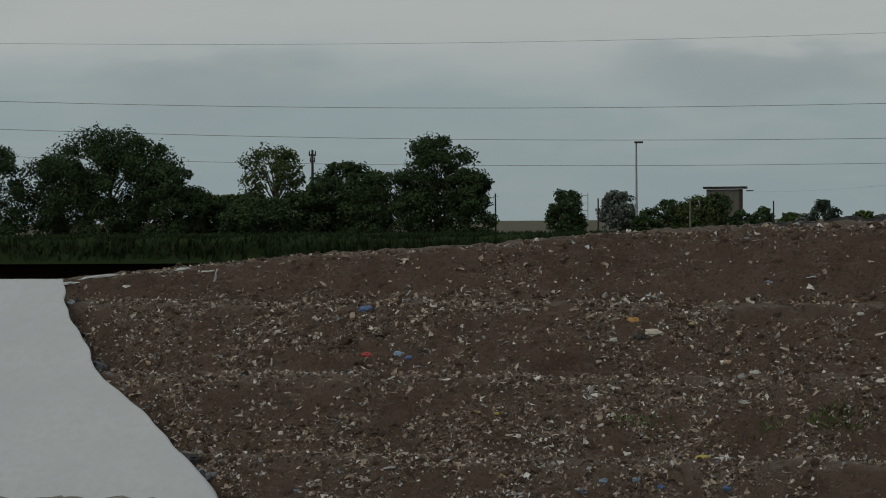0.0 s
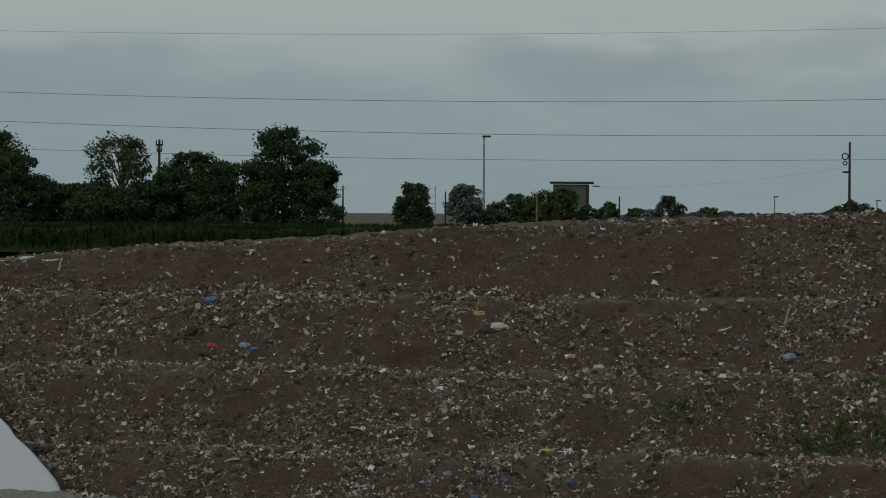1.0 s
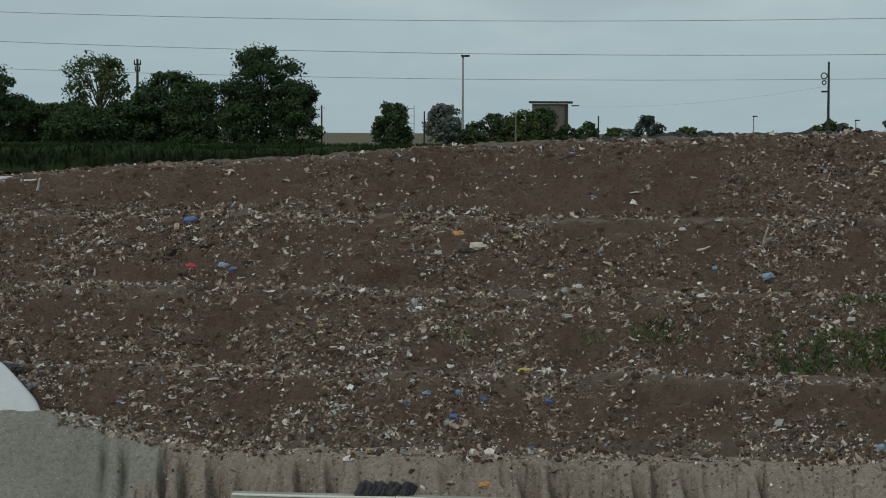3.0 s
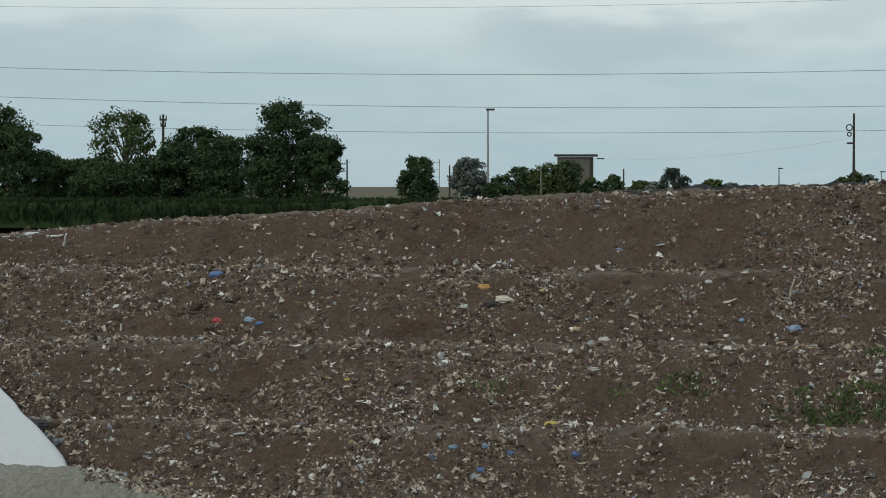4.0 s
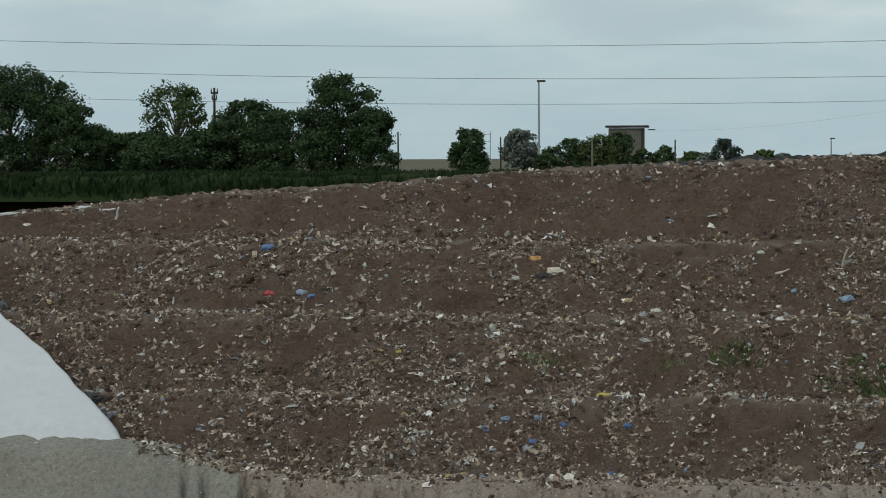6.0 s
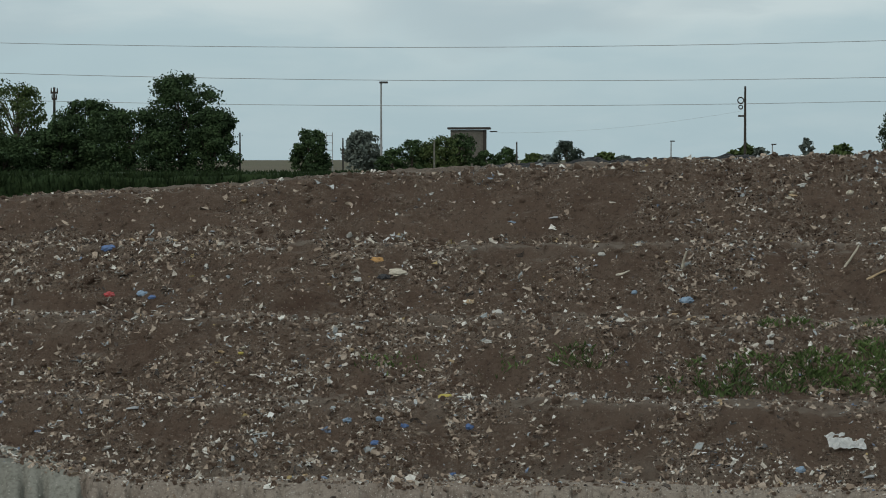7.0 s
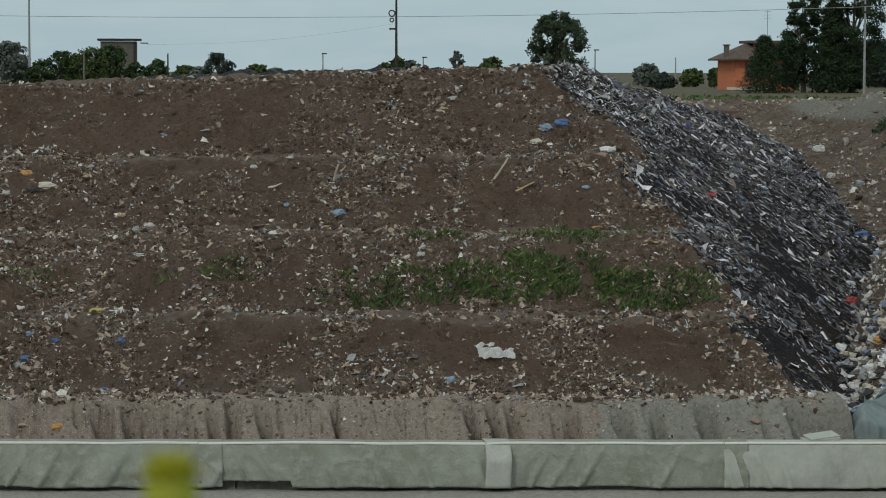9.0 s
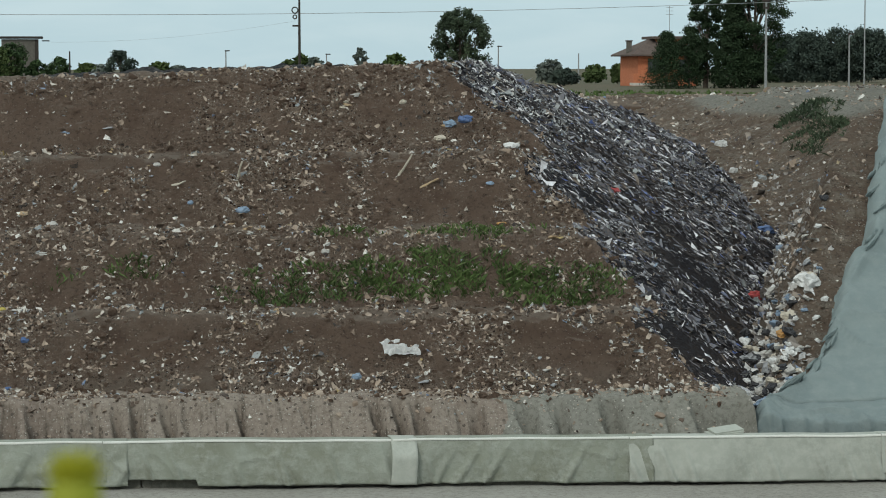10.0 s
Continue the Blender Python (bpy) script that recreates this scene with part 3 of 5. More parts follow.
def build_barrier():
    base = empty("barrier_wall", (10, WALL_P - 0.9, PIT_FLOOR), "low concrete barrier draped with pale green geotextile", "barrier")
    off = -np.array(base.location)
    # concrete blocks
    x = -10.6
    k = 0
    rnd = random.Random(4)
    while x < 34:
        w = 2.4
        bm = bmesh.new()
        bmesh.ops.create_cube(bm, size=1, matrix=Matrix.Diagonal((w - 0.03, 0.5, 1.26, 1)))
        bmesh.ops.bevel(bm, geom=bm.edges[:], offset=0.03, segments=2)
        ob = part("concrete_block", bm, M_CONCRETE, base)
        xc = x + w / 2
        ob.location = Vector((xc, WALL_P + 0.30 - SKEW * xc, PIT_FLOOR + 0.63 + rnd.uniform(-0.01, 0.01))) - base.location
        ob.rotation_euler = (0, 0, -math.atan(SKEW))
        x += w
    # fabric lengths, each over the top and down the front
    cuts = (-11.0, -6.2, 0.3, 8.4, 15.1, 22.3, 29.0, 35.0)
    for i, (a, b) in enumerate(zip(cuts, cuts[1:])):
        nx, ny = int((b - a + 0.7) * 16), 30
        u, v = np.meshgrid(np.linspace(a, b + 0.7, nx), np.linspace(0, 1, ny))
        hem = 0.03 + 0.03 * grain(u, 0 * u, 1.1, 70 + i) + 0.17 * (grain(u, 0 * u, 3.1, 80 + i) > 0.38)
        run = v * (0.62 + 1.42)
        onto = np.clip(run, 0, 0.62)
        fall = np.clip(run - 0.62, 0, 2)
        slope = grain(u + 0.8 * v * math.copysign(1, math.sin(i * 2.3)), 0.4 * v, 0.8, 90 + i)
        crease = np.maximum(0, 1 - np.abs(grain(u + 1.1 * v * (1 if i % 2 else -0.6), v * 0.3, 0.75, 95 + i)) * 5) + 0.6 * np.maximum(0, 1 - np.abs(grain(u - 0.7 * v, v * 0.6, 0.5, 96 + i)) * 6)
        p = WALL_P + 0.60 - onto - 0.035 - 0.008 * (i % 2) - fall * 0.03 - np.clip(fall, 0, 1) * (0.10 * (slope + 1) + 0.14 * crease)
        z = WALL_TOP + 0.04 + 0.015 * (i % 2) - np.maximum(0, fall) * np.clip((1.27 - hem) / 1.42, 0, 1) + 0.02 * grain(u, 0 * u, 1.3, 99) * (fall == 0)
        vv = np.stack([u, p - SKEW * u, z], -1).reshape(-1, 3) + off
        ob = link_mesh("fabric_length", vv, grid_faces(nx, ny), M_FABRIC_PALE if i in (4, 5) else M_FABRIC, base)
        sm = ob.modifiers.new("thickness", "SOLIDIFY")
        sm.thickness = 0.02
        # turned edge along the top, its sky highlight put into the pale colour
        uu, aa = np.meshgrid(np.linspace(a + 0.02, b, int((b - a) * 6)), np.linspace(-0.4, 1.9, 6))
        pp = WALL_P - 0.055 + 0.03 - 0.075 * np.sin(aa) - 0.006 * (i % 2)
        zz = WALL_TOP + 0.035 + 0.045 * np.cos(aa) + 0.02 * grain(uu, 0 * uu, 1.3, 99) + 0.008 * (i % 2)
        hemob = link_mesh("top_edge", np.stack([uu, pp - SKEW * uu, zz], -1).reshape(-1, 3) + off, grid_faces(uu.shape[1], 6), M_TOP_EDGE, base)
        if i in (4, 5):
            ob["label"] = "paler newer length of geotextile with creases"
    # pale overlap strips at the joins
    for xs, w in ((8.35, 0.72),):
        nx, ny = 10, 20
        u, v = np.meshgrid(np.linspace(xs, xs + w, nx), np.linspace(0, 1, ny))
        run = v * 2.0
        onto, fall = np.clip(run, 0, 0.62), np.clip(run - 0.62, 0, 2)
        p = WALL_P + 0.60 - onto - 0.46 * np.clip(fall * 2, 0.12, 1) - 0.04 * grain(u, v, 0.4, 101)
        vv = np.stack([u + 0.03 * np.sin(v * 4), p - SKEW * u, WALL_TOP + 0.075 - fall * 0.9], -1).reshape(-1, 3) + off
        ob = link_mesh("overlap_strip", vv, grid_faces(nx, ny), M_FABRIC_PALE, base)
        ob.modifiers.new("thickness", "SOLIDIFY").thickness = 0.02


build_barrier()


# ---- litter ----
def ico(sub):
    bm = bmesh.new()
    bmesh.ops.create_icosphere(bm, subdivisions=sub, radius=1)
    v = np.array([x.co[:] for x in bm.verts])
    f = np.array([[y.index for y in x.verts] for x in bm.faces])
    bm.free()
    return v, f


PLAIN_ICO, FINE_ICO = ico(1), ico(2)


def scatter(name, at, size, ang, mats, label, category, rs, tilt=0.35, flat=0.35, long=(0.5, 1.0), along=None, kind="stuff", sink=0.25, jag=0.55, soft=False):
    """Many crumpled flakes in one mesh. at: n x 3; size: half length; ang: heading of each."""
    n = len(at)
    ICO_V, ICO_F = FINE_ICO if soft else PLAIN_ICO
    v = np.repeat(ICO_V[None], n, 0) * (1 + jag * rs.uniform(-1, 1, (n, len(ICO_V), 1)))
    sc = np.stack([size, size * rs.uniform(*long, n), size * flat * rs.uniform(0.5, 1.3, n)], -1)
    v = v * sc[:, None, :]
    if along is not None:       # length axis given as vectors
        a = along / np.linalg.norm(along, axis=1, keepdims=True)
        up = np.tile(np.array([[0.25, -0.6, 0.75]]), (n, 1)) + rs.normal(0, tilt, (n, 3))
        b = np.cross(up, a)
        b /= np.linalg.norm(b, axis=1, keepdims=True)
        c = np.cross(a, b)
    else:
        up = np.tile(np.array([[0.0, -0.45, 0.85]]), (n, 1)) + rs.normal(0, tilt, (n, 3))
        up /= np.linalg.norm(up, axis=1, keepdims=True)
        a = np.stack([np.cos(ang), 0.5 * np.sin(ang), np.sin(ang) * 0.6], -1)
        a -= up * (a * up).sum(1, keepdims=True)
        a /= np.linalg.norm(a, axis=1, keepdims=True)
        b = np.cross(up, a)
        c = up
    w = v[:, :, :1] * a[:, None] + v[:, :, 1:2] * b[:, None] + v[:, :, 2:] * c[:, None]
    w += at[:, None] + np.array([0, 0, 1]) * (sc[:, 2] * (1 - sink))[:, None, None] * 0.6
    f = (ICO_F[None] + (np.arange(n) * len(ICO_V))[:, None, None]).reshape(-1, 3)
    ob = link_mesh(name, w.reshape(-1, 3), f, mats, smooth=soft)
    return tagged(ob, label, category, kind=kind)


def flakes(name, at, half, mats, label, category, rs, grid=(3, 3), long=(0.22, 0.68), curl=0.8, tilt=0.55, along=None, lift=0.3, kind="stuff"):
    """Many curled, torn bits of sheet in one mesh, each with its own bend and ragged outline. half: half length of each."""
    n, (nu, nv) = len(at), grid
    u, v = np.meshgrid(np.linspace(-1, 1, nu), np.linspace(-1, 1, nv))
    u, v = u.ravel(), v.ravel()
    m = nu * nv
    pu, pv = u + rs.uniform(-0.38, 0.38, (n, m)), v + rs.uniform(-0.42, 0.42, (n, m))
    bend, twist = rs.normal(0, curl, (n, 1)), rs.normal(0, curl, (n, 1))
    w = bend * (u * u - 0.5) + twist * u * v + rs.normal(0, 0.22, (n, m))
    wide = half * rs.uniform(*long, n)
    up = np.tile(np.array([[0.0, -0.5, 0.8]]), (n, 1)) + rs.normal(0, tilt, (n, 3))
    if along is None:
        t = rs.uniform(0, 6.283, n)
        along = np.stack([np.cos(t), 0.5 * np.sin(t), 0.55 * np.sin(t)], -1)
    a = along / np.linalg.norm(along, axis=1, keepdims=True)
    b = np.cross(up, a)
    b /= np.linalg.norm(b, axis=1, keepdims=True)
    c = np.cross(a, b)
    q = (pu * half[:, None])[..., None] * a[:, None] + (pv * wide[:, None])[..., None] * b[:, None] + (w * wide[:, None])[..., None] * c[:, None]
    q += at[:, None] + (np.array([[0.0, -0.5, 0.85]]) * (lift * wide)[:, None])[:, None]
    f = (grid_faces(nu, nv)[None] + (np.arange(n) * m)[:, None, None]).reshape(-1, 4)
    return tagged(link_mesh(name, q.reshape(-1, 3), f, mats, smooth=False), label, category, kind=kind)


RS = np.random.RandomState(21)


def on_terraces(n, lo=73.2, hi=91.2):
    x = RS.uniform(-26, 18.5, n * 4)
    p = RS.uniform(lo, hi, n * 4)
    keep = RS.uniform(0, 1.3, n * 4) < litter_share(x, p)
    d = p - SKEW * x
    keep &= terraces(x, d) < end_face(x, d) + 0.3
    edge = np.interp(p, (74.0, 75.4, 77.2, 81.0, 85.2, 86.9), (-17.2, -18.3, -19.9, -23.5, -25.9, -26.5))
    keep &= x > edge + 0.15
    x, d = x[keep][:n], d[keep][:n]
    return np.stack([x, d, np.maximum(mound_height(x, d), berm_height(x, d))], -1)


def build_litter():
    for lo, hi, n, where in ((73.0, 78.0, 14500, "lowest"), (78.0, 82.3, 13000, "second"), (82.3, 86.6, 12000, "third"), (86.6, 91.4, 6800, "top")):
        at = on_terraces(n, lo, hi)
        size = np.clip(RS.lognormal(-3.25, 0.55, len(at)), 0.02, 0.14)
        flakes("litter", at, size, M_LITTER, f"small pale and brown litter scraps strewn over the {where} terrace", "litter", RS)
    # torn film lying in drifts
    at = on_terraces(16000, 73.4, 90.6)
    drift = lumps(at[:, 0], at[:, 1], 1.1, 115) + 0.5 * lumps(at[:, 0], at[:, 1], 4.0, 118)
    at = at[drift > 0.72]
    flakes("torn_film", at, np.clip(RS.lognormal(-2.95, 0.5, len(at)), 0.03, 0.22), M_FILM, "drifts of torn grey, white and bluish plastic film", "plastic waste", RS, long=(0.15, 0.5), curl=1.0, tilt=0.8)
    # clods of soil
    at = on_terraces(11000, 73.0, 91.0)
    scatter("soil_clods", at, np.clip(RS.lognormal(-2.95, 0.45, len(at)), 0.025, 0.2), RS.uniform(0, 6.28, len(at)), M_SOIL, "loose brown clods of cover soil on the terraces", "soil", RS, flat=0.65, long=(0.6, 1.0), jag=0.4)
    # berm stones
    n = 2600
    x = RS.uniform(-15, 18.9, n)
    p = np.where(RS.rand(n) < 0.45, RS.normal(74.3, 0.45, n), RS.uniform(71.2, 74.5, n))
    keep = (RS.rand(n) < 0.45 + 0.5 * np.clip((x - 6) / 8, 0, 1) + 0.4 * lumps(x, p, 1.5, 25)) 
    x, p = x[keep], p[keep]
    d = p - SKEW * x
    at = np.stack([x, d, np.maximum(berm_height(x, d), mound_height(x, d))], -1)
    scatter("berm_stones", at, np.clip(RS.lognormal(-3.3, 0.55, len(x)), 0.015, 0.16), RS.uniform(0, 6.28, len(x)), M_LITTER, "grey stones and scraps along the gravel berm", "stones", RS, flat=0.7, long=(0.6, 1.0))


build_litter()


def slope_of(x, d, h, e=0.25):
    gx = (h(x + e, d) - h(x - e, d)) / (2 * e)
    gd = (h(x, d + e) - h(x, d - e)) / (2 * e)
    return gx, gd


def build_edge_waste():
    n = 260
    p = np.where(RS.rand(n) < 0.7, RS.normal(78.0, 1.2, n), RS.uniform(75.5, 86.3, n))
    x = np.interp(p, (74.0, 75.4, 77.2, 81.0, 85.2, 86.9), (-17.2, -18.3, -19.9, -23.5, -25.9, -26.5)) + np.abs(RS.normal(0, 0.3, n)) + 0.05
    d = p - SKEW * x
    at = np.stack([x, d, mound_height(x, d) + 0.03], -1)
    scatter("edge_waste", at, np.clip(RS.lognormal(-2.3, 0.5, n), 0.04, 0.35), RS.uniform(0, 6.28, n), M_STRIPS, "dark plastic scraps along the white cover's edge", "plastic waste", RS, flat=0.4)
    for k, (x, w, p) in enumerate(((-25.4, 1.3, 88.3), (-23.6, 1.2, 88.9), (-22.4, 0.6, 89.0), (-26.6, 0.8, 87.9))):
        ob = part("plastic_strip", crumpled(w, 0.16, 0.08, 400 + k, 3, 0.5), M_WHITE_SHEET, None)
        d = p - SKEW * x
        ob.location = (x, d, float(mound_height(np.array(x), np.array(d))) + 0.03)
        ob.rotation_euler = (0, -0.1, 0.1 * k)
        tagged(ob, "long pale strip of torn plastic on the mound's crest", "plastic strip", "strips on the crest")


build_edge_waste()


def build_tipping_strips():
    n = 200000
    x, d = RS.uniform(11.5, 32, n), RS.uniform(70, 120, n)
    low = np.clip((-3.0 - end_face(x, d)) / 5.0, 0, 1)      # thins out towards the foot
    keep = (terraces(x, d) > end_face(x, d) + 0.03 + 0.25 * lumps(x, d, 0.8, 8)) & (end_face(x, d) > side_height(x, d) - 0.15)
    keep &= RS.rand(n) < 0.80 + 0.55 * lumps(x, d, 1.2, 120) - 0.35 * low
    x, d = x[keep][:34000], d[keep][:34000]
    smooth_face = lambda a, b: 2.45 - 0.60 * (a - 13.4) + np.where(b + SKEW * a < 92.3, 0.393, 0.20) * (b + SKEW * a - 92.3)
    gx, gd = slope_of(x, d, smooth_face)
    down = -np.stack([gx, gd, np.zeros_like(gx)], -1)
    down += RS.normal(0, 0.5, down.shape)
    down[:, 2] = gx * down[:, 0] + gd * down[:, 1] + RS.normal(0, 0.18, len(x))
    at = np.stack([x, d, mound_height(x, d)], -1)
    size = np.clip(RS.lognormal(-2.55, 0.55, len(x)), 0.04, 0.36)
    flakes("shredded_plastic", at, size, M_STRIPS, "grey, white and black strips of shredded plastic on the tipping face", "plastic waste", RS, grid=(4, 2), long=(0.07, 0.22), curl=1.2, tilt=0.7, along=down, lift=0.6)
    k = RS.choice(len(x), 420, replace=False)
    flakes("plastic_lumps", at[k], np.clip(RS.lognormal(-2.7, 0.45, 420), 0.04, 0.2), M_FILM, "crumpled pale sheets of film on the tipping face", "plastic waste", RS, long=(0.4, 0.9), curl=0.9, tilt=0.8, lift=0.5)
    # pale shreds heaped along the upper edge
    n = 1000
    x = RS.uniform(12.8, 17.2, n)
    d = 92.3 - SKEW * x + RS.normal(-0.6, 1.3, n)
    at = np.stack([x, d, mound_height(x, d)], -1)
    keep = terraces(x, d) > end_face(x, d) - 0.25
    at = at[keep]
    flakes("pale_shreds", at, np.clip(RS.lognormal(-2.6, 0.45, len(at)), 0.05, 0.3), M_FILM, "pale shreds heaped at the top of the tipping face", "plastic waste", RS, grid=(4, 2), long=(0.10, 0.32), curl=1.1, tilt=0.8, lift=0.7)


build_tipping_strips()


def build_valley_waste():
    n = 9000
    d = RS.uniform(72.5, 114, n)
    x = np.interp(d, VAL_D, VAL_X) + RS.normal(0.25, 0.75, n)
    keep = (x < np.interp(d + SKEW * x, (72, 73.9, 75.9, 79.0, 80.5, 84.7, 88.6, 92), (18.6, 19.9, 21.8, 23.3, 24.5, 26.1, 27.8, 60))) & (side_height(x, d) > mound_height(x, d) - 0.25) & (RS.rand(n) < np.interp(d, (72, 86, 96, 114), (1.0, 0.8, 0.2, 0.05)))
    x, d = x[keep][:1500], d[keep][:1500]
    at = np.stack([x, d, np.maximum(side_height(x, d), mound_height(x, d))], -1)
    flakes("tipped_plastic", at, np.clip(RS.lognormal(-2.6, 0.5, len(x)), 0.04, 0.26), M_SACKS, "jumble of white and coloured plastic scraps in the valley", "plastic waste", RS, long=(0.3, 0.8), curl=0.9, tilt=0.8)
    return at


def build_sacks(at):
    """Tipped sacks and bundles of film, each one a thing."""
    # some black ones stand in for the shaded gaps between sacks
    colours = ("white", "dusty white", "black", "white", "cream", "pale blue", "dusty white", "black", "white", "grey")
    shapes = []
    for k in range(20):
        bm = crumpled(0.52, 0.36 + 0.02 * (k % 5), 0.17, 500 + k, 3, 0.5)
        me = bpy.data.meshes.new("sack_shape")
        bm.to_mesh(me)
        bm.free()
        me.materials.append(M_BAG[colours[k % 10]])
        shapes.append(me)
    pick = np.argsort(at[:, 1] + RS.uniform(0, 22, len(at)))[:240]
    for n, q in enumerate(at[pick]):
        k = RS.randint(0, 20)
        ob = new("refuse_sack", shapes[k])
        size = float(np.clip(RS.lognormal(-0.45, 0.4), 0.3, 1.5))
        ob.matrix_world = Matrix.Translation(q) @ pose(0, 0, 0, 25 + RS.uniform(-20, 20), RS.uniform(-25, 25), RS.uniform(0, 360)) @ Matrix.Diagonal((size, size, size, 1))
        tagged(ob, f"crumpled {colours[k % 10]} plastic sack tipped in the valley", "sack", "sacks in the valley")


def build_side_litter():
    n = 26000
    x, d = RS.uniform(20, 42, n), RS.uniform(73, 130, n)
    keep = (x < np.interp(d + SKEW * x, (72, 73.9, 75.9, 79.0, 80.5, 84.7, 88.6, 92), (18.6, 19.9, 21.8, 23.3, 24.5, 26.1, 27.8, 60))) & (side_height(x, d) > mound_height(x, d)) & (RS.rand(n) < 0.55 + 0.6 * lumps(x, d, 2.5, 131))
    x, d = x[keep][:13000], d[keep][:13000]
    at = np.stack([x, d, side_height(x, d)], -1)
    flakes("litter", at, np.clip(RS.lognormal(-3.0, 0.5, len(x)), 0.03, 0.24), M_LITTER, "grey and brown rubble and scraps on the side heap", "litter", RS)
    # rubble along the crest of the soil bank behind
    n = 700
    x, d = RS.uniform(16, 46, n), RS.normal(130.0, 1.2, n)
    at = np.stack([x, d, ground_height(x, d)], -1)
    scatter("bank_rubble", at, np.clip(RS.lognormal(-2.7, 0.45, n), 0.04, 0.22), RS.uniform(0, 6.28, n), M_LITTER, "pale rubble along the top of the soil bank", "rubble", RS, flat=0.5)


VALLEY = build_valley_waste()
build_side_litter()


# ---- single pieces of waste that stand out ----
def plain(name, colour, rough=0.55, dirt=0.35):
    c = tuple(colour)
    return two_tone(name, c, tuple(0.8 * v for v in c), tuple(0.55 * v + 0.05 for v in c), 2.5, 9.0, rough, 0.5, 0.03, 0.4)


M_BAG = {"blue": plain("blue_film", (0.085, 0.155, 0.33)), "pale blue": plain("pale_blue_film", (0.23, 0.32, 0.43)), "red": plain("red_film", (0.42, 0.05, 0.05)),
         "yellow": plain("yellow_film", (0.50, 0.40, 0.08)), "orange": plain("orange_film", (0.50, 0.27, 0.08)), "clean white": two_tone("clean_white_film", (0.86, 0.86, 0.85), (0.80, 0.80, 0.79), (0.74, 0.74, 0.73), 2.0, 9.0, 0.5, 0), "white": plain("white_film", (0.72, 0.72, 0.70)),
         "cream": plain("cream_film", (0.58, 0.52, 0.42)), "black": plain("black_bag_film", (0.018, 0.018, 0.022)), "tan": plain("tan_board", (0.42, 0.30, 0.17)),
         "dusty white": plain("dusty_white_film", (0.50, 0.485, 0.45)), "grey": plain("grey_film", (0.34, 0.35, 0.36))}


build_sacks(VALLEY)


def settle(ob, u, v, turn=0.0, lift=0.0, lean=-32):
    q = sighted(u, v)
    ob.matrix_world = Matrix.Translation(q + Vector((0, 0, lift))) @ pose(0, 0, 0, 0, 0, turn) @ pose(0, 0, 0, -lean * 0.9, 0, 0)
    return ob


PIECES = (
    # readings u, v; length, height, colour, what
    (-756, 157, 0.62, 0.22, "blue", "bag"), (-755, 238, 0.42, 0.18, "red", "bag"), (-697, 238, 0.46, 0.22, "pale blue", "bag"),
    (-680, 244, 0.3, 0.14, "blue", "bag"), (-157, 423, 0.52, 0.16, "yellow", "bag"), (-555, 416, 0.26, 0.14, "white", "scrap"),
    (-521, 344, 0.22, 0.12, "yellow", "scrap"), (-278, 181, 0.50, 0.22, "orange", "bag"), (-311, 214, 0.42, 0.12, "white", "scrap"),
    (-241, 202, 0.62, 0.22, "cream", "bag"), (-265, 210, 0.45, 0.2, "black", "bag"), (270, 252, 0.48, 0.25, "pale blue", "bag"),
    (178, 238, 0.28, 0.18, "pale blue", "scrap"), (550, 500, 1.12, 0.46, "clean white", "sheet"), (668, 94, 0.55, 0.4, "blue", "bag"),
    (640, 100, 0.5, 0.3, "pale blue", "bag"), (556, 63, 0.34, 0.3, "cream", "scrap"), (416, 327, 0.34, 0.24, "white", "scrap"),
    (753, 139, 0.55, 0.28, "white", "bag"), (-987, 344, 0.24, 0.14, "white", "scrap"), (1220, 289, 0.75, 0.5, "blue", "bag"),
    (1204, 404, 0.55, 0.45, "red", "bag"), (1161, 183, 0.42, 0.4, "white", "sack"), (1138, 139, 0.60, 0.6, "white", "sack"),
    (1300, 378, 0.9, 0.6, "white", "sack"), (1272, 440, 0.7, 0.4, "cream", "sack"), (1260, 470, 0.55, 0.35, "orange", "sack"),
    (1225, 395, 0.45, 0.3, "white", "sack"), (1255, 318, 0.6, 0.3, "pale blue", "sack"), (-332, 465, 0.36, 0.2, "pale blue", "scrap"),
    (-274, 463, 0.34, 0.2, "pale blue", "scrap"), (-230, 475, 0.3, 0.18, "blue", "scrap"), (-282, 505, 0.4, 0.18, "blue", "scrap"),
    (-114, 478, 0.34, 0.26, "blue", "scrap"), (-144, 562, 0.28, 0.16, "blue", "scrap"), (471, 550, 0.36, 0.24, "pale blue", "bag"),
    (713, 205, 0.4, 0.14, "pale blue", "scrap"), (120, 170, 0.36, 0.14, "white", "scrap"), (-259, 145, 0.46, 0.2, "white", "bag"),
    (-327, 138, 0.26, 0.34, "white", "scrap"), (623, 125, 0.62, 0.2, "cream", "scrap"), (-226, 627, 0.5, 0.16, "orange", "scrap"),
    (-115, 253, 0.55, 0.1, "tan", "scrap"), (-1078, 420, 0.62, 0.34, "black", "bag"), (-1062, 442, 0.55, 0.2, "grey", "scrap"),
    (-310, 300, 0.35, 0.1, "white", "scrap"), (-60, 272, 0.7, 0.1, "white", "scrap"), (735, 278, 0.5, 0.2, "orange", "scrap"), (939, 217, 0.6, 0.2, "red", "scrap"),
)
KINDS = {"bag": ("plastic_bag", "crumpled {} plastic bag lying on the waste", "bag"), "scrap": ("plastic_scrap", "torn {} scrap of plastic on the soil", "scrap"),
         "sheet": ("plastic_sheet", "large crumpled {} plastic sheet on brown soil", "plastic sheet"), "sack": ("refuse_sack", "full {} refuse sack tipped in the valley", "sack")}


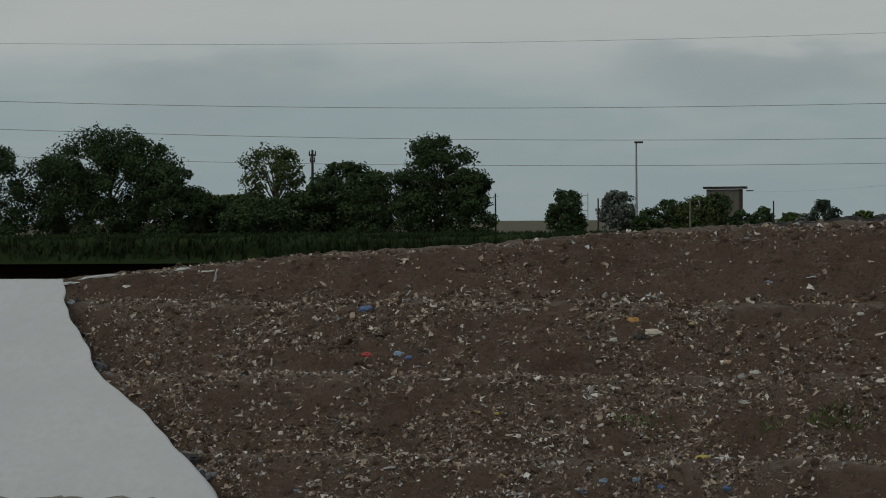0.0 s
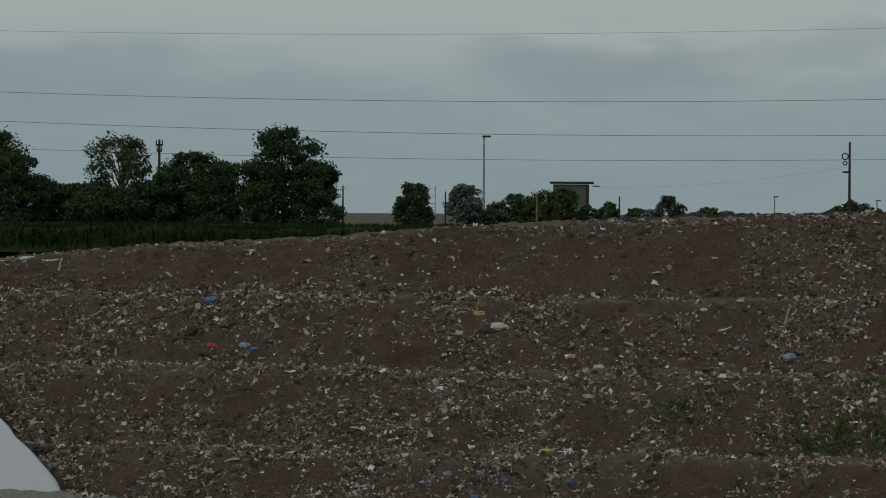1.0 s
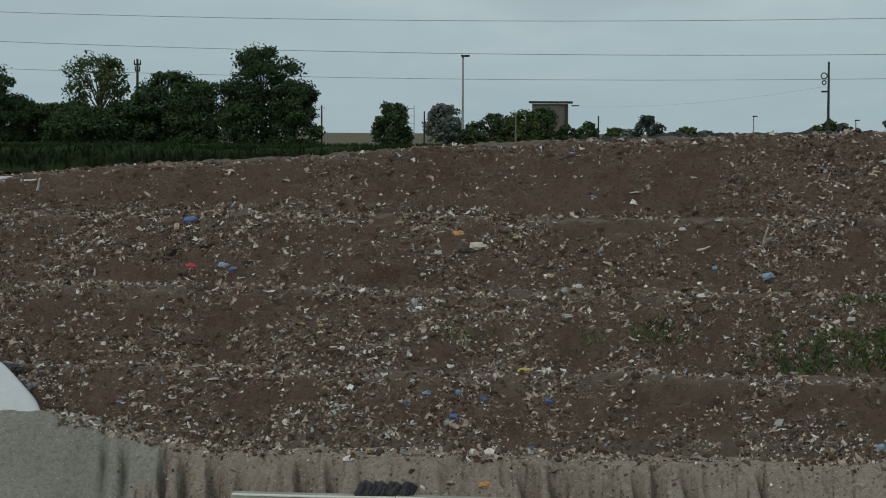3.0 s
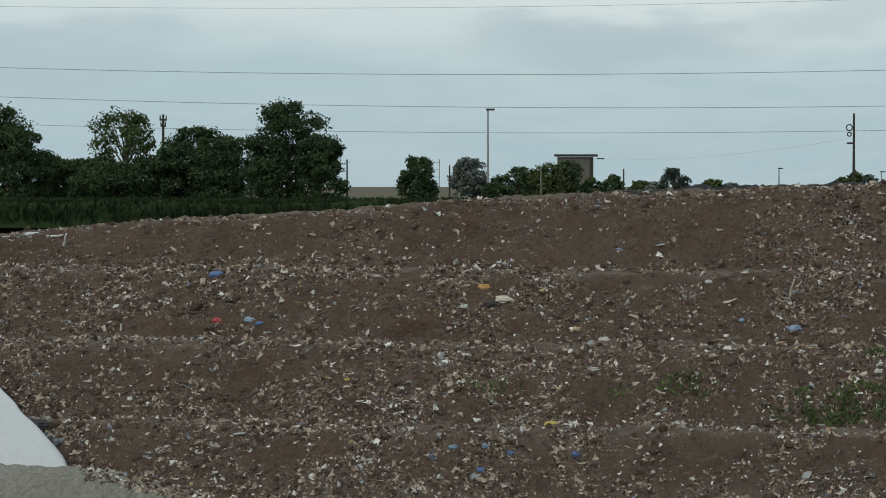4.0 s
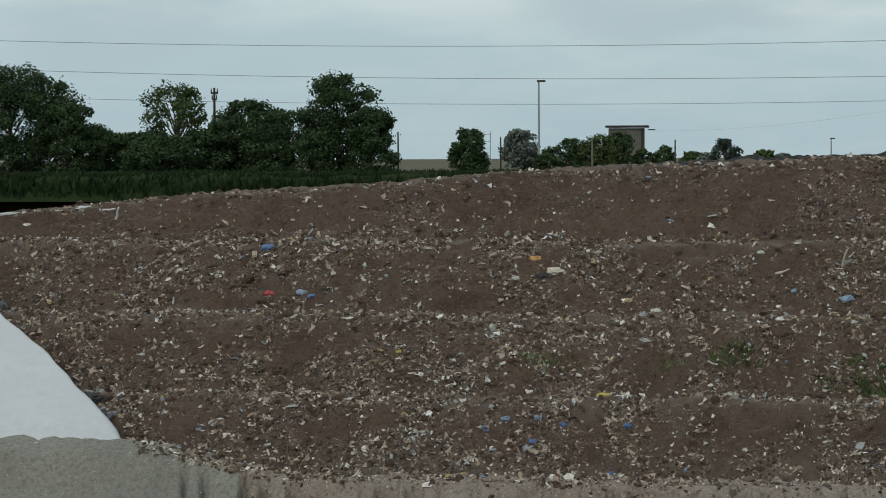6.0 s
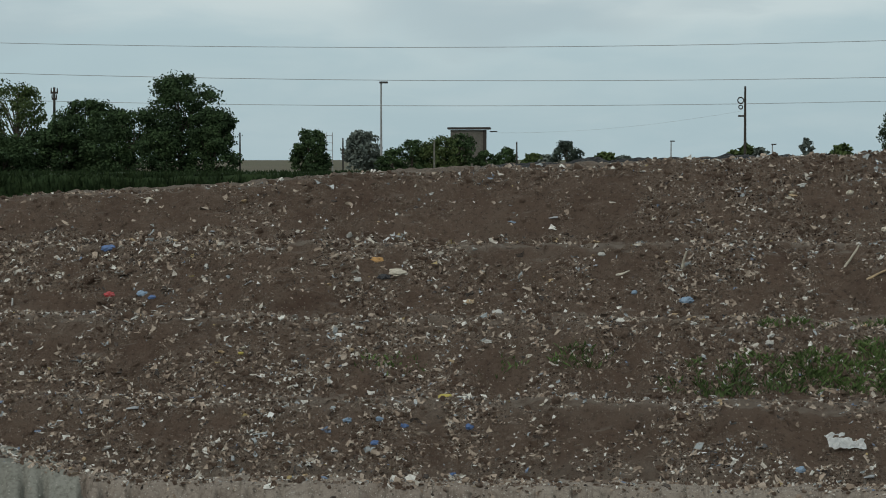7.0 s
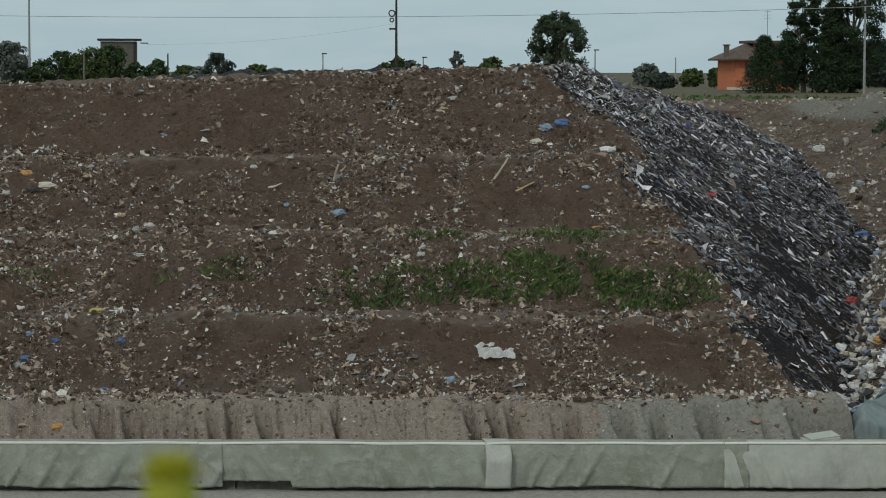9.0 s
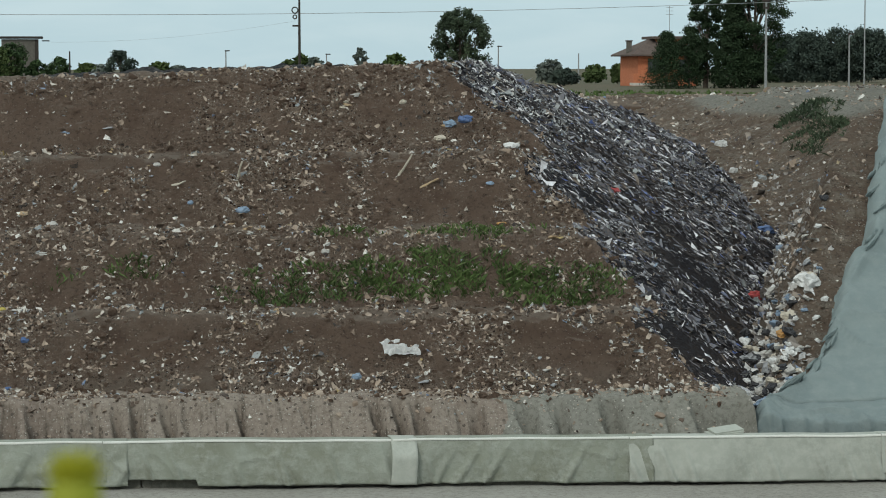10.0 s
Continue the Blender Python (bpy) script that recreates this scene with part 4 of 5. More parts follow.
def folded_sheet(length, seed):
    """A rumpled sheet with a ragged edge, lying over lumps."""
    bm = bmesh.new()
    nu, nv = 25, 15
    o = Vector((seed * 2.1, 0.3, 0.8))
    rows = []
    for j in range(nv):
        for i in range(nu):
            a, b = i / (nu - 1) - 0.5, j / (nv - 1) - 0.5
            q = Vector((a * 3.2, b * 2.2, 0)) + o
            fold = abs(noise.noise(q * 1.1)) * 0.20 + abs(noise.noise(q * 2.3)) * 0.09 + noise.noise(q * 5) * 0.025
            edge = 1 + 0.16 * noise.noise(Vector((math.atan2(b, a) * 1.6, seed, 0)))
            rows.append(bm.verts.new((a * length * edge, b * length * 0.62 * edge, fold * length * (1 - 1.6 * max(abs(a), abs(b)) ** 3) + 0.03)))
    for j in range(nv - 1):
        for i in range(nu - 1):
            k = j * nu + i
            bm.faces.new((rows[k], rows[k + 1], rows[k + nu + 1], rows[k + nu]))
    bmesh.ops.solidify(bm, geom=bm.faces[:], thickness=0.012)
    return bm


def build_pieces():
    for i, (u, v, length, high, colour, what) in enumerate(PIECES):
        name, label, cat = KINDS[what]
        length = length * (0.8 if what == "scrap" else 1)
        if colour == "white" and what == "scrap":
            colour = "dusty white"
        ob = part(name, folded_sheet(length, i) if what == "sheet" else crumpled(length, length * 0.62, high * 0.5, i + 1, 3), M_BAG[colour], None)
        settle(ob, u, v, (i * 37) % 50 - 25, 0.0)
        tagged(ob, label.format(colour), cat, "waste on the mound")
    # rolled dark mat behind the barrier
    hose = empty("corrugated_hose", (-6.5, WALL_P + 0.35 + SKEW * 6.5, WALL_TOP + 0.10), "heap of dark corrugated hose on the barrier top", "hose")
    for k in range(14):
        bm = bmesh.new()
        bmesh.ops.create_cone(bm, cap_ends=True, segments=10, radius1=0.16, radius2=0.13, depth=0.42,
                              matrix=pose(-0.72 + 0.11 * k, 0.04 * math.sin(k * 2), 0.12 + 0.05 * math.sin(k * 1.7), 0, 25 + 10 * math.sin(k * 3), 0))
        part("hose_ring", bm, M_BAG["black"], hose)
    # sticks
    for u, v, length, tip, turn, colour in ((261, 195, 0.75, 12, 0, "cream"), (548, 190, 0.95, 25, 20, "cream"), (-1034, 105, 0.6, 20, 0, "white"), (-1060, 88, 0.7, 86, 0, "white"), (-930, 255, 0.35, 8, 0, "white"), (590, 210, 0.7, 60, 30, "tan"), (150, 205, 0.5, 70, 0, "cream")):
        bm = bmesh.new()
        r = bmesh.ops.create_cone(bm, cap_ends=True, segments=7, radius1=0.045, radius2=0.028, depth=length, matrix=pose(0, 0, length / 2 - 0.08))
        bmesh.ops.subdivide_edges(bm, edges=[e for e in bm.edges if abs(e.verts[0].co.z - e.verts[1].co.z) > length * 0.5], cuts=4)
        for w in bm.verts:
            w.co += Vector((noise.noise(w.co * 4 + Vector((u, 0, 0))), noise.noise(w.co * 4 + Vector((0, v, 0))), 0)) * 0.04
        ob = part("stick", bm, M_BAG[colour], None)
        ob.matrix_world = Matrix.Translation(sighted(u, v)) @ pose(0, 0, 0, 25, tip, turn)
        tagged(ob, "pale bent stick poking out of the soil", "stick", "sticks in the waste")
    # medium scraps, told apart one by one
    base = [bpy.data.meshes.new("scrap_shape") for _ in range(10)]
    for k, me in enumerate(base):
        bm = crumpled(0.24, 0.12, 0.05, 50 + k, 2, 1.3)
        bm.to_mesh(me)
        bm.free()
        me.materials.append(M_BAG[("dusty white", "tan", "grey", "cream", "dusty white")[k % 5]])
    at = on_terraces(270, 73.4, 91.2)
    words = ("dusty white", "tan", "grey", "cream", "dusty white")
    for k, q in enumerate(at):
        ob = new("litter_scrap", base[k % 10])
        s = RS.uniform(0.55, 1.35)
        ob.matrix_world = Matrix.Translation(q) @ pose(0, 0, 0, 30, RS.uniform(-20, 20), RS.uniform(0, 360)) @ Matrix.Diagonal((s * RS.uniform(0.7, 1.4), s, s, 1))
        tagged(ob, f"{words[k % 5]} crumpled scrap of packaging on the terrace soil", "litter", "scraps on the terraces")


build_pieces()


# ---- black film on the plateau ----
def build_plateau_film():
    xs, ps = np.linspace(-2.5, 13.0, 110), np.linspace(96.0, 106.0, 50)
    x, p = np.meshgrid(xs, ps)
    d = p - SKEW * x
    hump = np.sin(np.clip((p - 96) / 10, 0, 1) * math.pi) ** 0.6 * np.clip((x + 2.5) / 2.5, 0, 1) * np.clip((13 - x) / 1.5, 0, 1)
    z = mound_height(x, d) - 0.05 + hump * (0.10 + 0.12 * lumps(x, d, 1.3, 140))
    ob = link_mesh("black_cover_film", np.stack([x, d, z], -1).reshape(-1, 3), grid_faces(110, 50), M_BLACK_FILM)
    tagged(ob, "wrinkled black plastic film covering waste on the plateau", "cover film")
    n = 260
    x, p = RS.uniform(-2, 12.5, n), RS.uniform(91, 97.5, n)
    d = p - SKEW * x
    at = np.stack([x, d, mound_height(x, d) + 0.08 * np.clip((p - 96) / 3, 0, 1) - 0.02], -1)
    scatter("plateau_litter", at, np.clip(RS.lognormal(-2.7, 0.4, n), 0.04, 0.2), RS.uniform(0, 6.28, n), M_LITTER, "pale litter scraps along the mound's crest", "litter", RS, flat=0.6)


build_plateau_film()


# ---- plants ----
def blades(name, x, d, z, h, w, mat, label, category, lean=0.5, kind="stuff"):
    n = len(x)
    a = RS.uniform(0, 6.28, n)
    lx, ly = RS.normal(0, lean, n) * h, RS.normal(0, lean, n) * h
    dx, dy = np.cos(a) * w / 2, np.sin(a) * w / 2
    v = np.stack([np.stack([x - dx, d - dy, z - 0.03], -1), np.stack([x + dx, d + dy, z - 0.03], -1),
                  np.stack([x + 0.5 * lx + 0.7 * dx, d + 0.5 * ly + 0.7 * dy, z + h * 0.65], -1), np.stack([x + lx, d + ly, z + h], -1)], 1)
    f = (np.array([[0, 1, 2], [0, 2, 3]])[None] + (np.arange(n) * 4)[:, None, None]).reshape(-1, 3)
    return tagged(link_mesh(name, v.reshape(-1, 3), f, mat, smooth=False), label, category, kind=kind)


def build_weeds():
    # x, p, half widths, tufts
    xs, ps = [], []
    for cx, cp, rx, rp, n in ((6.6, 78.9, 2.8, 0.75, 1900), (11.2, 79.3, 3.4, 1.0, 4200), (14.4, 79.0, 2.4, 0.9, 1900), (1.5, 79.8, 1.0, 0.5, 260),
                              (-4.6, 79.6, 1.2, 0.5, 110), (-1.2, 79.6, 1.0, 0.4, 90), (8.2, 81.0, 1.2, 0.4, 300), (12.5, 81.2, 2.2, 0.6, 600)):
        a, r = RS.uniform(0, 6.28, n), np.sqrt(RS.rand(n))
        x, p = cx + rx * r * np.cos(a), cp + rp * r * np.sin(a)
        keep = lumps(x, p, 0.7, 150) > -0.55 + 1.3 * RS.rand(n) * r
        xs.append(x[keep]), ps.append(p[keep])
    x, p = np.concatenate(xs), np.concatenate(ps)
    d = p - SKEW * x
    blades("weeds", x, d, mound_height(x, d), RS.uniform(0.06, 0.22, len(x)), RS.uniform(0.04, 0.10, len(x)), M_GRASS, "patches of green weeds on the terrace slope", "weeds", 0.8)
    # weeds and shrubs on the side heap
    n = 20000
    k = RS.randint(0, 9, n)
    cx, cd = np.array((31.4, 33.4, 30.0, 34.6, 29.2, 32.2, 35.2, 30.8, 33.0))[k], np.array((102.0, 103.5, 108.0, 106.5, 104.5, 98.5, 110.0, 112.0, 100.0))[k]
    r = RS.rand(n) ** 0.7
    a = RS.uniform(0, 6.283, n)
    x, d = cx + 2.0 + 1.6 * r * np.cos(a), cd + 1.7 * r * np.sin(a)
    keep = lumps(x, d, 0.9, 155) > -0.25 + 0.9 * RS.rand(n)
    x, d, r = x[keep], d[keep], r[keep]
    n = len(x)
    blades("weeds", x, d, side_height(x, d) + RS.rand(n) * 0.9 * (1 - r), RS.uniform(0.06, 0.20, n), RS.uniform(0.04, 0.10, n), M_LEAF_CREST, "rank dull green weeds on the side heap", "weeds", 1.0)
    n = 2500
    x, d = RS.uniform(15, 50, n), RS.uniform(133, 200, n)
    blades("grass", x, d, ground_height(x, d), RS.uniform(0.1, 0.3, n), RS.uniform(0.1, 0.4, n), M_GRASS, "grass of the field behind the bank", "grass")


build_weeds()


def build_crop():
    """A strip of tall dark crop behind the mound."""
    xs, ds = np.linspace(-75, -7.5, 260), np.linspace(124, 150, 60)
    x, d = np.meshgrid(xs, ds)
    h = 1.15 + 0.12 * lumps(x, d, 2.0, 160)
    edge = np.clip((d - 124) / 0.6, 0, 1) * np.clip((-7.5 - x) / 1.0, 0, 1)
    z = -0.1 + (h + 0.1) * edge
    ob = link_mesh("crop_body", np.stack([x, d, z], -1).reshape(-1, 3), grid_faces(260, 60), M_CROP)
    tagged(ob, "dense dark green strip of tall crop", "crop", kind="stuff")
    n = 16000
    x = RS.uniform(-50, -7.8, n)
    d = np.where(RS.rand(n) < 0.5, RS.uniform(124, 126, n), RS.uniform(124, 150, n))
    z = np.where(d < 124.8, RS.uniform(0, 0.9, n), 0.9)
    blades("crop_leaves", x, d, z, RS.uniform(0.25, 0.55, n), RS.uniform(0.08, 0.22, n), M_CROP, "upright dark leaves of the tall crop", "crop", 0.25)


build_crop()


def limb(bm, a, b, r1, r2, seg=7):
    way = b - a
    m = Matrix.Translation((a + b) / 2) @ way.to_track_quat("Z", "Y").to_matrix().to_4x4()
    bmesh.ops.create_cone(bm, cap_ends=True, segments=seg, radius1=r1, radius2=r2, depth=way.length, matrix=m)


def tree(u, far, top_v, half_u, leafmat, seed, label, shape="round", leaf=0.30, count=5200, low=0.12, gaps=0.0, name="tree", base_z=0.0, group="trees beyond the landfill"):
    """A tree at reading u and distance far; top_v and half_u give its height and half width."""
    rs = np.random.RandomState(seed)
    finer = 2.3 if far < 260 else 1.4
    leaf, count = leaf * finer ** -0.55, int(count * finer)
    x, y = u / K * far, far
    height, rad = 2.0 - top_v / K * far - base_z, 1.12 * half_u / K * far
    base = empty(name, (x, y, base_z), label, name.replace("_", " "), group)
    bm = bmesh.new()
    tr = max(0.06, 0.028 * height)
    bend = Vector((rs.uniform(-0.03, 0.03) * height, 0, 0))
    pts = [Vector((0, 0, -0.1)), bend + Vector((0, 0, height * 0.35)), bend * 1.6 + Vector((0, 0, height * 0.86))]
    limb(bm, pts[0], pts[1], tr, tr * 0.7, 9)
    limb(bm, pts[1], pts[2], tr * 0.72, tr * 0.15)
    part("trunk", bm, M_BARK, base)
    # lobes of the crown
    lobes = []
    nl = 104 if shape == "round" else 60
    for k in range(nl):
        if shape == "cone":
            f = (k + 0.5) / nl
            zz = low + (0.97 - low) * f
            rr = rad * (1.0 - f) ** 0.62 * (0.75 + 0.35 * rs.rand()) + 0.1
            a = k * 2.4
            lobes.append((np.array((rr * 0.62 * math.cos(a), rr * 0.62 * math.sin(a), zz * height)), max(0.22 * rad, rr * 0.48), 0.55))
        else:
            a, q = rs.uniform(0, 6.28), rs.rand() ** 0.4
            mid = rs.rand()
            env = rad * (0.92 + 0.12 * math.sin(a * 2 + seed)) * math.sqrt(max(0.05, 1 - (2 * mid - 0.85) ** 2 / 1.45))
            size = rad * rs.uniform(0.11, 0.26)
            zz = low * height + size * 0.5 + mid ** 0.85 * (height * (1 - low) - size * 0.95)
            c = np.array((env * q * 0.9 * math.cos(a), env * q * 0.9 * math.sin(a), zz))
            lobes.append((c, size, rs.uniform(0.65, 0.95)))
    for c, r, _ in (lobes[:: 5] if count > 2400 else ()):
        bm = bmesh.new()
        s = Vector((bend.x * c[2] / height, 0, c[2] * 0.55))
        limb(bm, s, Vector(c), tr * 0.30, tr * 0.08, 5)
        part("limb", bm, M_BARK, base)
    ctr, nor = [], []
    per = int(count * 1.3) // len(lobes)
    for c, r, sq in lobes:
        v = rs.normal(0, 1, (per, 3))
        v /= np.linalg.norm(v, axis=1, keepdims=True)
        rr = r * rs.uniform(0.45, 1.12, (per, 1)) * (1 + 0.25 * np.sin(v[:, :1] * 6 + c[0] * 3) * np.cos(v[:, 2:] * 5 + c[1]))
        ctr.append(c + v * rr * np.array((1, 1, sq)))
        nor.append(v)
    ctr, nor = np.concatenate(ctr), np.concatenate(nor)
    if gaps:
        keep = np.array([noise.noise(Vector(p) * 0.9 / max(0.6, rad * 0.3) + Vector((seed, 0, 0))) > gaps - 0.6 for p in ctr.tolist()])
        ctr, nor = ctr[keep], nor[keep]
    n = len(ctr)
    up = nor * 0.6 + rs.normal(0, 0.6, (n, 3)) + np.array((0, 0, 0.35))
    up /= np.linalg.norm(up, axis=1, keepdims=True)
    a = np.cross(up, rs.normal(0, 1, (n, 3)))
    a /= np.linalg.norm(a, axis=1, keepdims=True)
    b = np.cross(up, a)
    s = (leaf * rs.uniform(0.55, 1.25, (n, 1)))
    q = np.stack([ctr - a * s * 0.5, ctr + b * s * 0.34 + up * s * 0.08, ctr + a * s * 0.55, ctr - b * s * 0.34 + up * s * 0.08], 1)
    f = np.arange(n * 4).reshape(-1, 4)
    link_mesh("crown", q.reshape(-1, 3), f, leafmat, base, smooth=False)
    return base


def build_trees():
    dark, mid, grey, con = M_LEAF_DARK, M_LEAF_MID, M_LEAF_HAZED, M_LEAF_CON
    T = tree
    T(-1225, 152, -168, 118, dark, 1, "large broad dark green tree behind the crop", count=13000, leaf=0.28, low=0.05)
    T(-1330, 156, -120, 90, dark, 2, "dense dark green tree beside the largest one", count=6500, leaf=0.28, low=0.05)
    T(-1120, 150, -105, 66, dark, 22, "dense dark green bushy tree behind the crop", count=5000, leaf=0.28, low=0.03)
    T(-1445, 150, -140, 62, dark, 3, "dark green tree at the tree row's end", count=4500, leaf=0.28)
    T(-925, 158, -138, 66, mid, 4, "airy light tree with gaps in its crown", count=2600, leaf=0.30, low=0.42, gaps=0.42)
    T(-1030, 158, -50, 55, mid, 5, "low green bush in the tree row", count=2600, low=0.02, name="bush")
    T(-945, 150, -42, 80, dark, 6, "low dark bush beneath the airy tree", count=3600, low=0.02, name="bush")
    for k, (u, v) in enumerate(((-1065, -62), (-985, -48), (-880, -52), (-840, -70), (-755, -78))):
        T(u, 153, v, 52, dark, 90 + k, "dense low bush filling the tree row", count=2600, leaf=0.32, low=0.02, name="bush")
    T(-790, 155, -104, 66, dark, 7, "dark green rounded tree in the row", count=5000, leaf=0.28, low=0.04)
    T(-715, 150, -88, 80, dark, 8, "wide dark green bushy tree in the row", count=5500, leaf=0.28, low=0.02)
    T(-622, 152, -150, 86, dark, 9, "tall dense dark green tree in the row", count=7500, leaf=0.28, low=0.05)
    T(-572, 150, -92, 56, dark, 10, "dark green tree at the row's open end", count=5500, leaf=0.28, low=0.03)
    T(-396, 165, -52, 40, dark, 11, "small round dark green tree on its own", count=3600, leaf=0.28, low=0.03)
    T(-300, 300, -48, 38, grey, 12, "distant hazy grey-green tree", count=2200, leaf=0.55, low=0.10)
    for k, (u, v, h) in enumerate(((-250, -16, 34), (-215, -34, 36), (-180, -28, 36), (-155, -40, 38), (-128, -44, 30), (-85, -14, 22), (-50, -20, 26))):
        T(u, 176, v, h, mid if k in (2, 3) else dark, 30 + k, "green shrub growing round the small tower", count=1700, leaf=0.28, low=0.02, name="shrub", base_z=-0.3)
    T(57, 210, -30, 30, M_LEAF_WOOD, 13, "small upright-branched green tree", count=1500, leaf=0.35, low=0.05)
    for k, (u, v, h) in enumerate(((0, -8, 22), (20, -6, 24), (128, -10, 22), (160, -4, 20), (375, -26, 16), (398, -18, 20), (352, -14, 18), (480, -36, 12), (540, -24, 22), (820, -14, 24), (905, -4, 22))):
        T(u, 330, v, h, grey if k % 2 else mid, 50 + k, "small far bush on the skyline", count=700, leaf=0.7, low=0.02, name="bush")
    T(664, 125, -106, 50, M_LEAF_CREST, 114, "bushy round green tree behind the mound", count=6500, leaf=0.19, low=0.36, gaps=0.34)
    T(848, 280, 4, 24, M_LEAF_WOOD, 15, "far dark green tree near the field", count=1800, leaf=0.6)
    T(946, 300, -6, 13, mid, 16, "far dark green bush near the house", count=900, leaf=0.6, name="bush")
    T(1036, 235, -66, 40, con, 17, "dark conical conifer by the orange house", "cone", count=3800, leaf=0.28, low=0.01)
    T(1078, 238, -62, 30, con, 117, "dark dense bush beside the orange house", count=3000, leaf=0.28, low=0.0, name="bush")
    T(1108, 245, -150, 42, con, 18, "tall dark tree by the orange house", count=7500, leaf=0.36, low=0.03)
    T(1160, 240, -125, 42, con, 19, "tall narrow dark conifer between two trees", "cone", count=5200, leaf=0.40, low=0.02)
    T(1198, 240, -175, 58, con, 20, "tallest dark tree near the house", count=9000, leaf=0.36, low=0.03)
    for k, (u, v, h) in enumerate(((1240, -58, 55), (1290, -66, 60), (1345, -72, 62), (1400, -70, 60), (1450, -74, 60), (1210, -34, 50), (1265, -40, 55), (1320, -42, 55), (1380, -44, 55))):
        T(u, 330, v, h, M_LEAF_WOOD, 70 + k, "dark tree of the wood behind the poles", count=5000, leaf=0.42, low=0.02)


build_trees()


# ---- poles, posts, cables ----
def rod(bm, a, b, r1, r2=None, seg=8):
    limb(bm, Vector(a), Vector(b), r1, r1 if r2 is None else r2, seg)


def pole_thing(name, u, far, top_v, base_z, r, mat, label, category, extra=None, group=""):
    x, y, top = u / K * far, far, 2.0 - top_v / K * far
    base = empty(name, (x, y, base_z), label, category, group)
    h = top - base_z
    bm = bmesh.new()
    rod(bm, (0, 0, -0.2), (0, 0, h), r, r * 0.6, 10)
    part("pole", bm, mat, base)
    if extra:
        extra(base, h)
    return base


def lamp_head(base, h):
    bm = bmesh.new()
    bmesh.ops.create_cube(bm, size=1, matrix=pose(0.18, 0, h + 0.05) @ Matrix.Diagonal((0.62, 0.3, 0.14, 1)))
    bmesh.ops.bevel(bm, geom=bm.edges[:], offset=0.04, segments=2)
    part("lamp_head", bm, M_POLE_DARK, base)


def cross_arms(base, h):
    for dz, w in ((-0.35, 0.7), (-0.75, 0.5)):
        bm = bmesh.new()
        bmesh.ops.create_cube(bm, size=1, matrix=pose(0, 0, h + dz) @ Matrix.Diagonal((w * 0.65, 0.14, 0.12, 1)))
        arm = part("cross_arm", bm, M_POLE_DARK, base)
        for s in (-1, 1):
            bm = bmesh.new()
            rod(bm, (s * w * 0.28, 0, h + dz + 0.05), (s * w * 0.28, 0, h + dz + 0.3), 0.05, 0.03)
            part("insulator", bm, M_POLE_DARK, arm)


def cable_coil(base, h):
    for dz, r in ((-0.95, 0.20), (-1.4, 0.13)):
        bm = bmesh.new()
        n = 20
        for k in range(n):
            a, b = 6.2832 * k / n, 6.2832 * (k + 1) / n
            rod(bm, (-0.3 + r * math.cos(a), 0, h + dz + r * math.sin(a)), (-0.3 + r * math.cos(b), 0, h + dz + r * math.sin(b)), 0.04)
        part("cable_coil", bm, M_POLE_DARK, base)
    bm = bmesh.new()
    bmesh.ops.create_cube(bm, size=1, matrix=pose(-0.22, 0, h - 2.0) @ Matrix.Diagonal((0.5, 0.12, 0.12, 1)))
    part("bracket", bm, M_POLE_DARK, base)


def build_poles():
    pole_thing("utility_pole", -852, 160, -128, 0, 0.12, M_POLE_DARK, "dark timber utility pole with short cross arms", "utility pole", cross_arms)
    pole_thing("street_lamp", -270, 185, -134, 0, 0.10, M_POLE, "tall slender grey lamp post with one head", "street lamp", lamp_head)
    pole_thing("utility_pole", 372, 170, -127, 0, 0.115, M_POLE_DARK, "dark utility pole with coiled cables hung near its top", "utility pole", cable_coil)
    pole_thing("utility_pole", 1220, 140, -132, 0.2, 0.085, M_POLE, "grey steel pole with brackets behind the gravel heap", "utility pole", cross_arms)
    pole_thing("street_lamp", 1405, 140, -150, 0.2, 0.05, M_POLE, "thin tall grey pole beyond the gravel heap", "pole")
    pole_thing("street_lamp", 1376, 240, -60, 0, 0.11, M_POLE, "far grey lamp post before the wood", "street lamp", lamp_head)
    for u, v in ((242, -30), (420, -24), (728, -38), (690, -30), (874, -26)):
        pole_thing("street_lamp", u, 320, v, 0, 0.12, M_POLE, "far small grey lamp post on the skyline", "street lamp", lamp_head if u < 800 else None, "far lamp posts")
    for u, v in ((-521, -47), (-338, -37), (-30, -30)):
        pole_thing("fence_post", u, 150, v, 0, 0.07, M_POLE_DARK, "dark upright post beyond the mound", "post", None, "posts beyond the mound")
    for u, v in ((-176, -34),):
        pole_thing("fence_post", u, 140, v, 0, 0.07, M_CONCRETE, "pale concrete post before the shrubs", "post", None, "posts beyond the mound")
    # ladder-like frame beside the small tree
    base = empty("metal_frame", (-362 / K * 170, 170, 0), "thin steel lattice frame behind a tree", "frame")
    for s in (-0.22, 0.22):
        bm = bmesh.new()
        rod(bm, (s, 0, 0), (s, 0, 3.8), 0.025)
        part("upright", bm, M_POLE, base)
    for k in range(7):
        bm = bmesh.new()
        rod(bm, (-0.22, 0, 0.6 + k * 0.5), (0.22, 0, 0.6 + k * 0.5), 0.018)
        part("rung", bm, M_POLE, base)


build_poles()


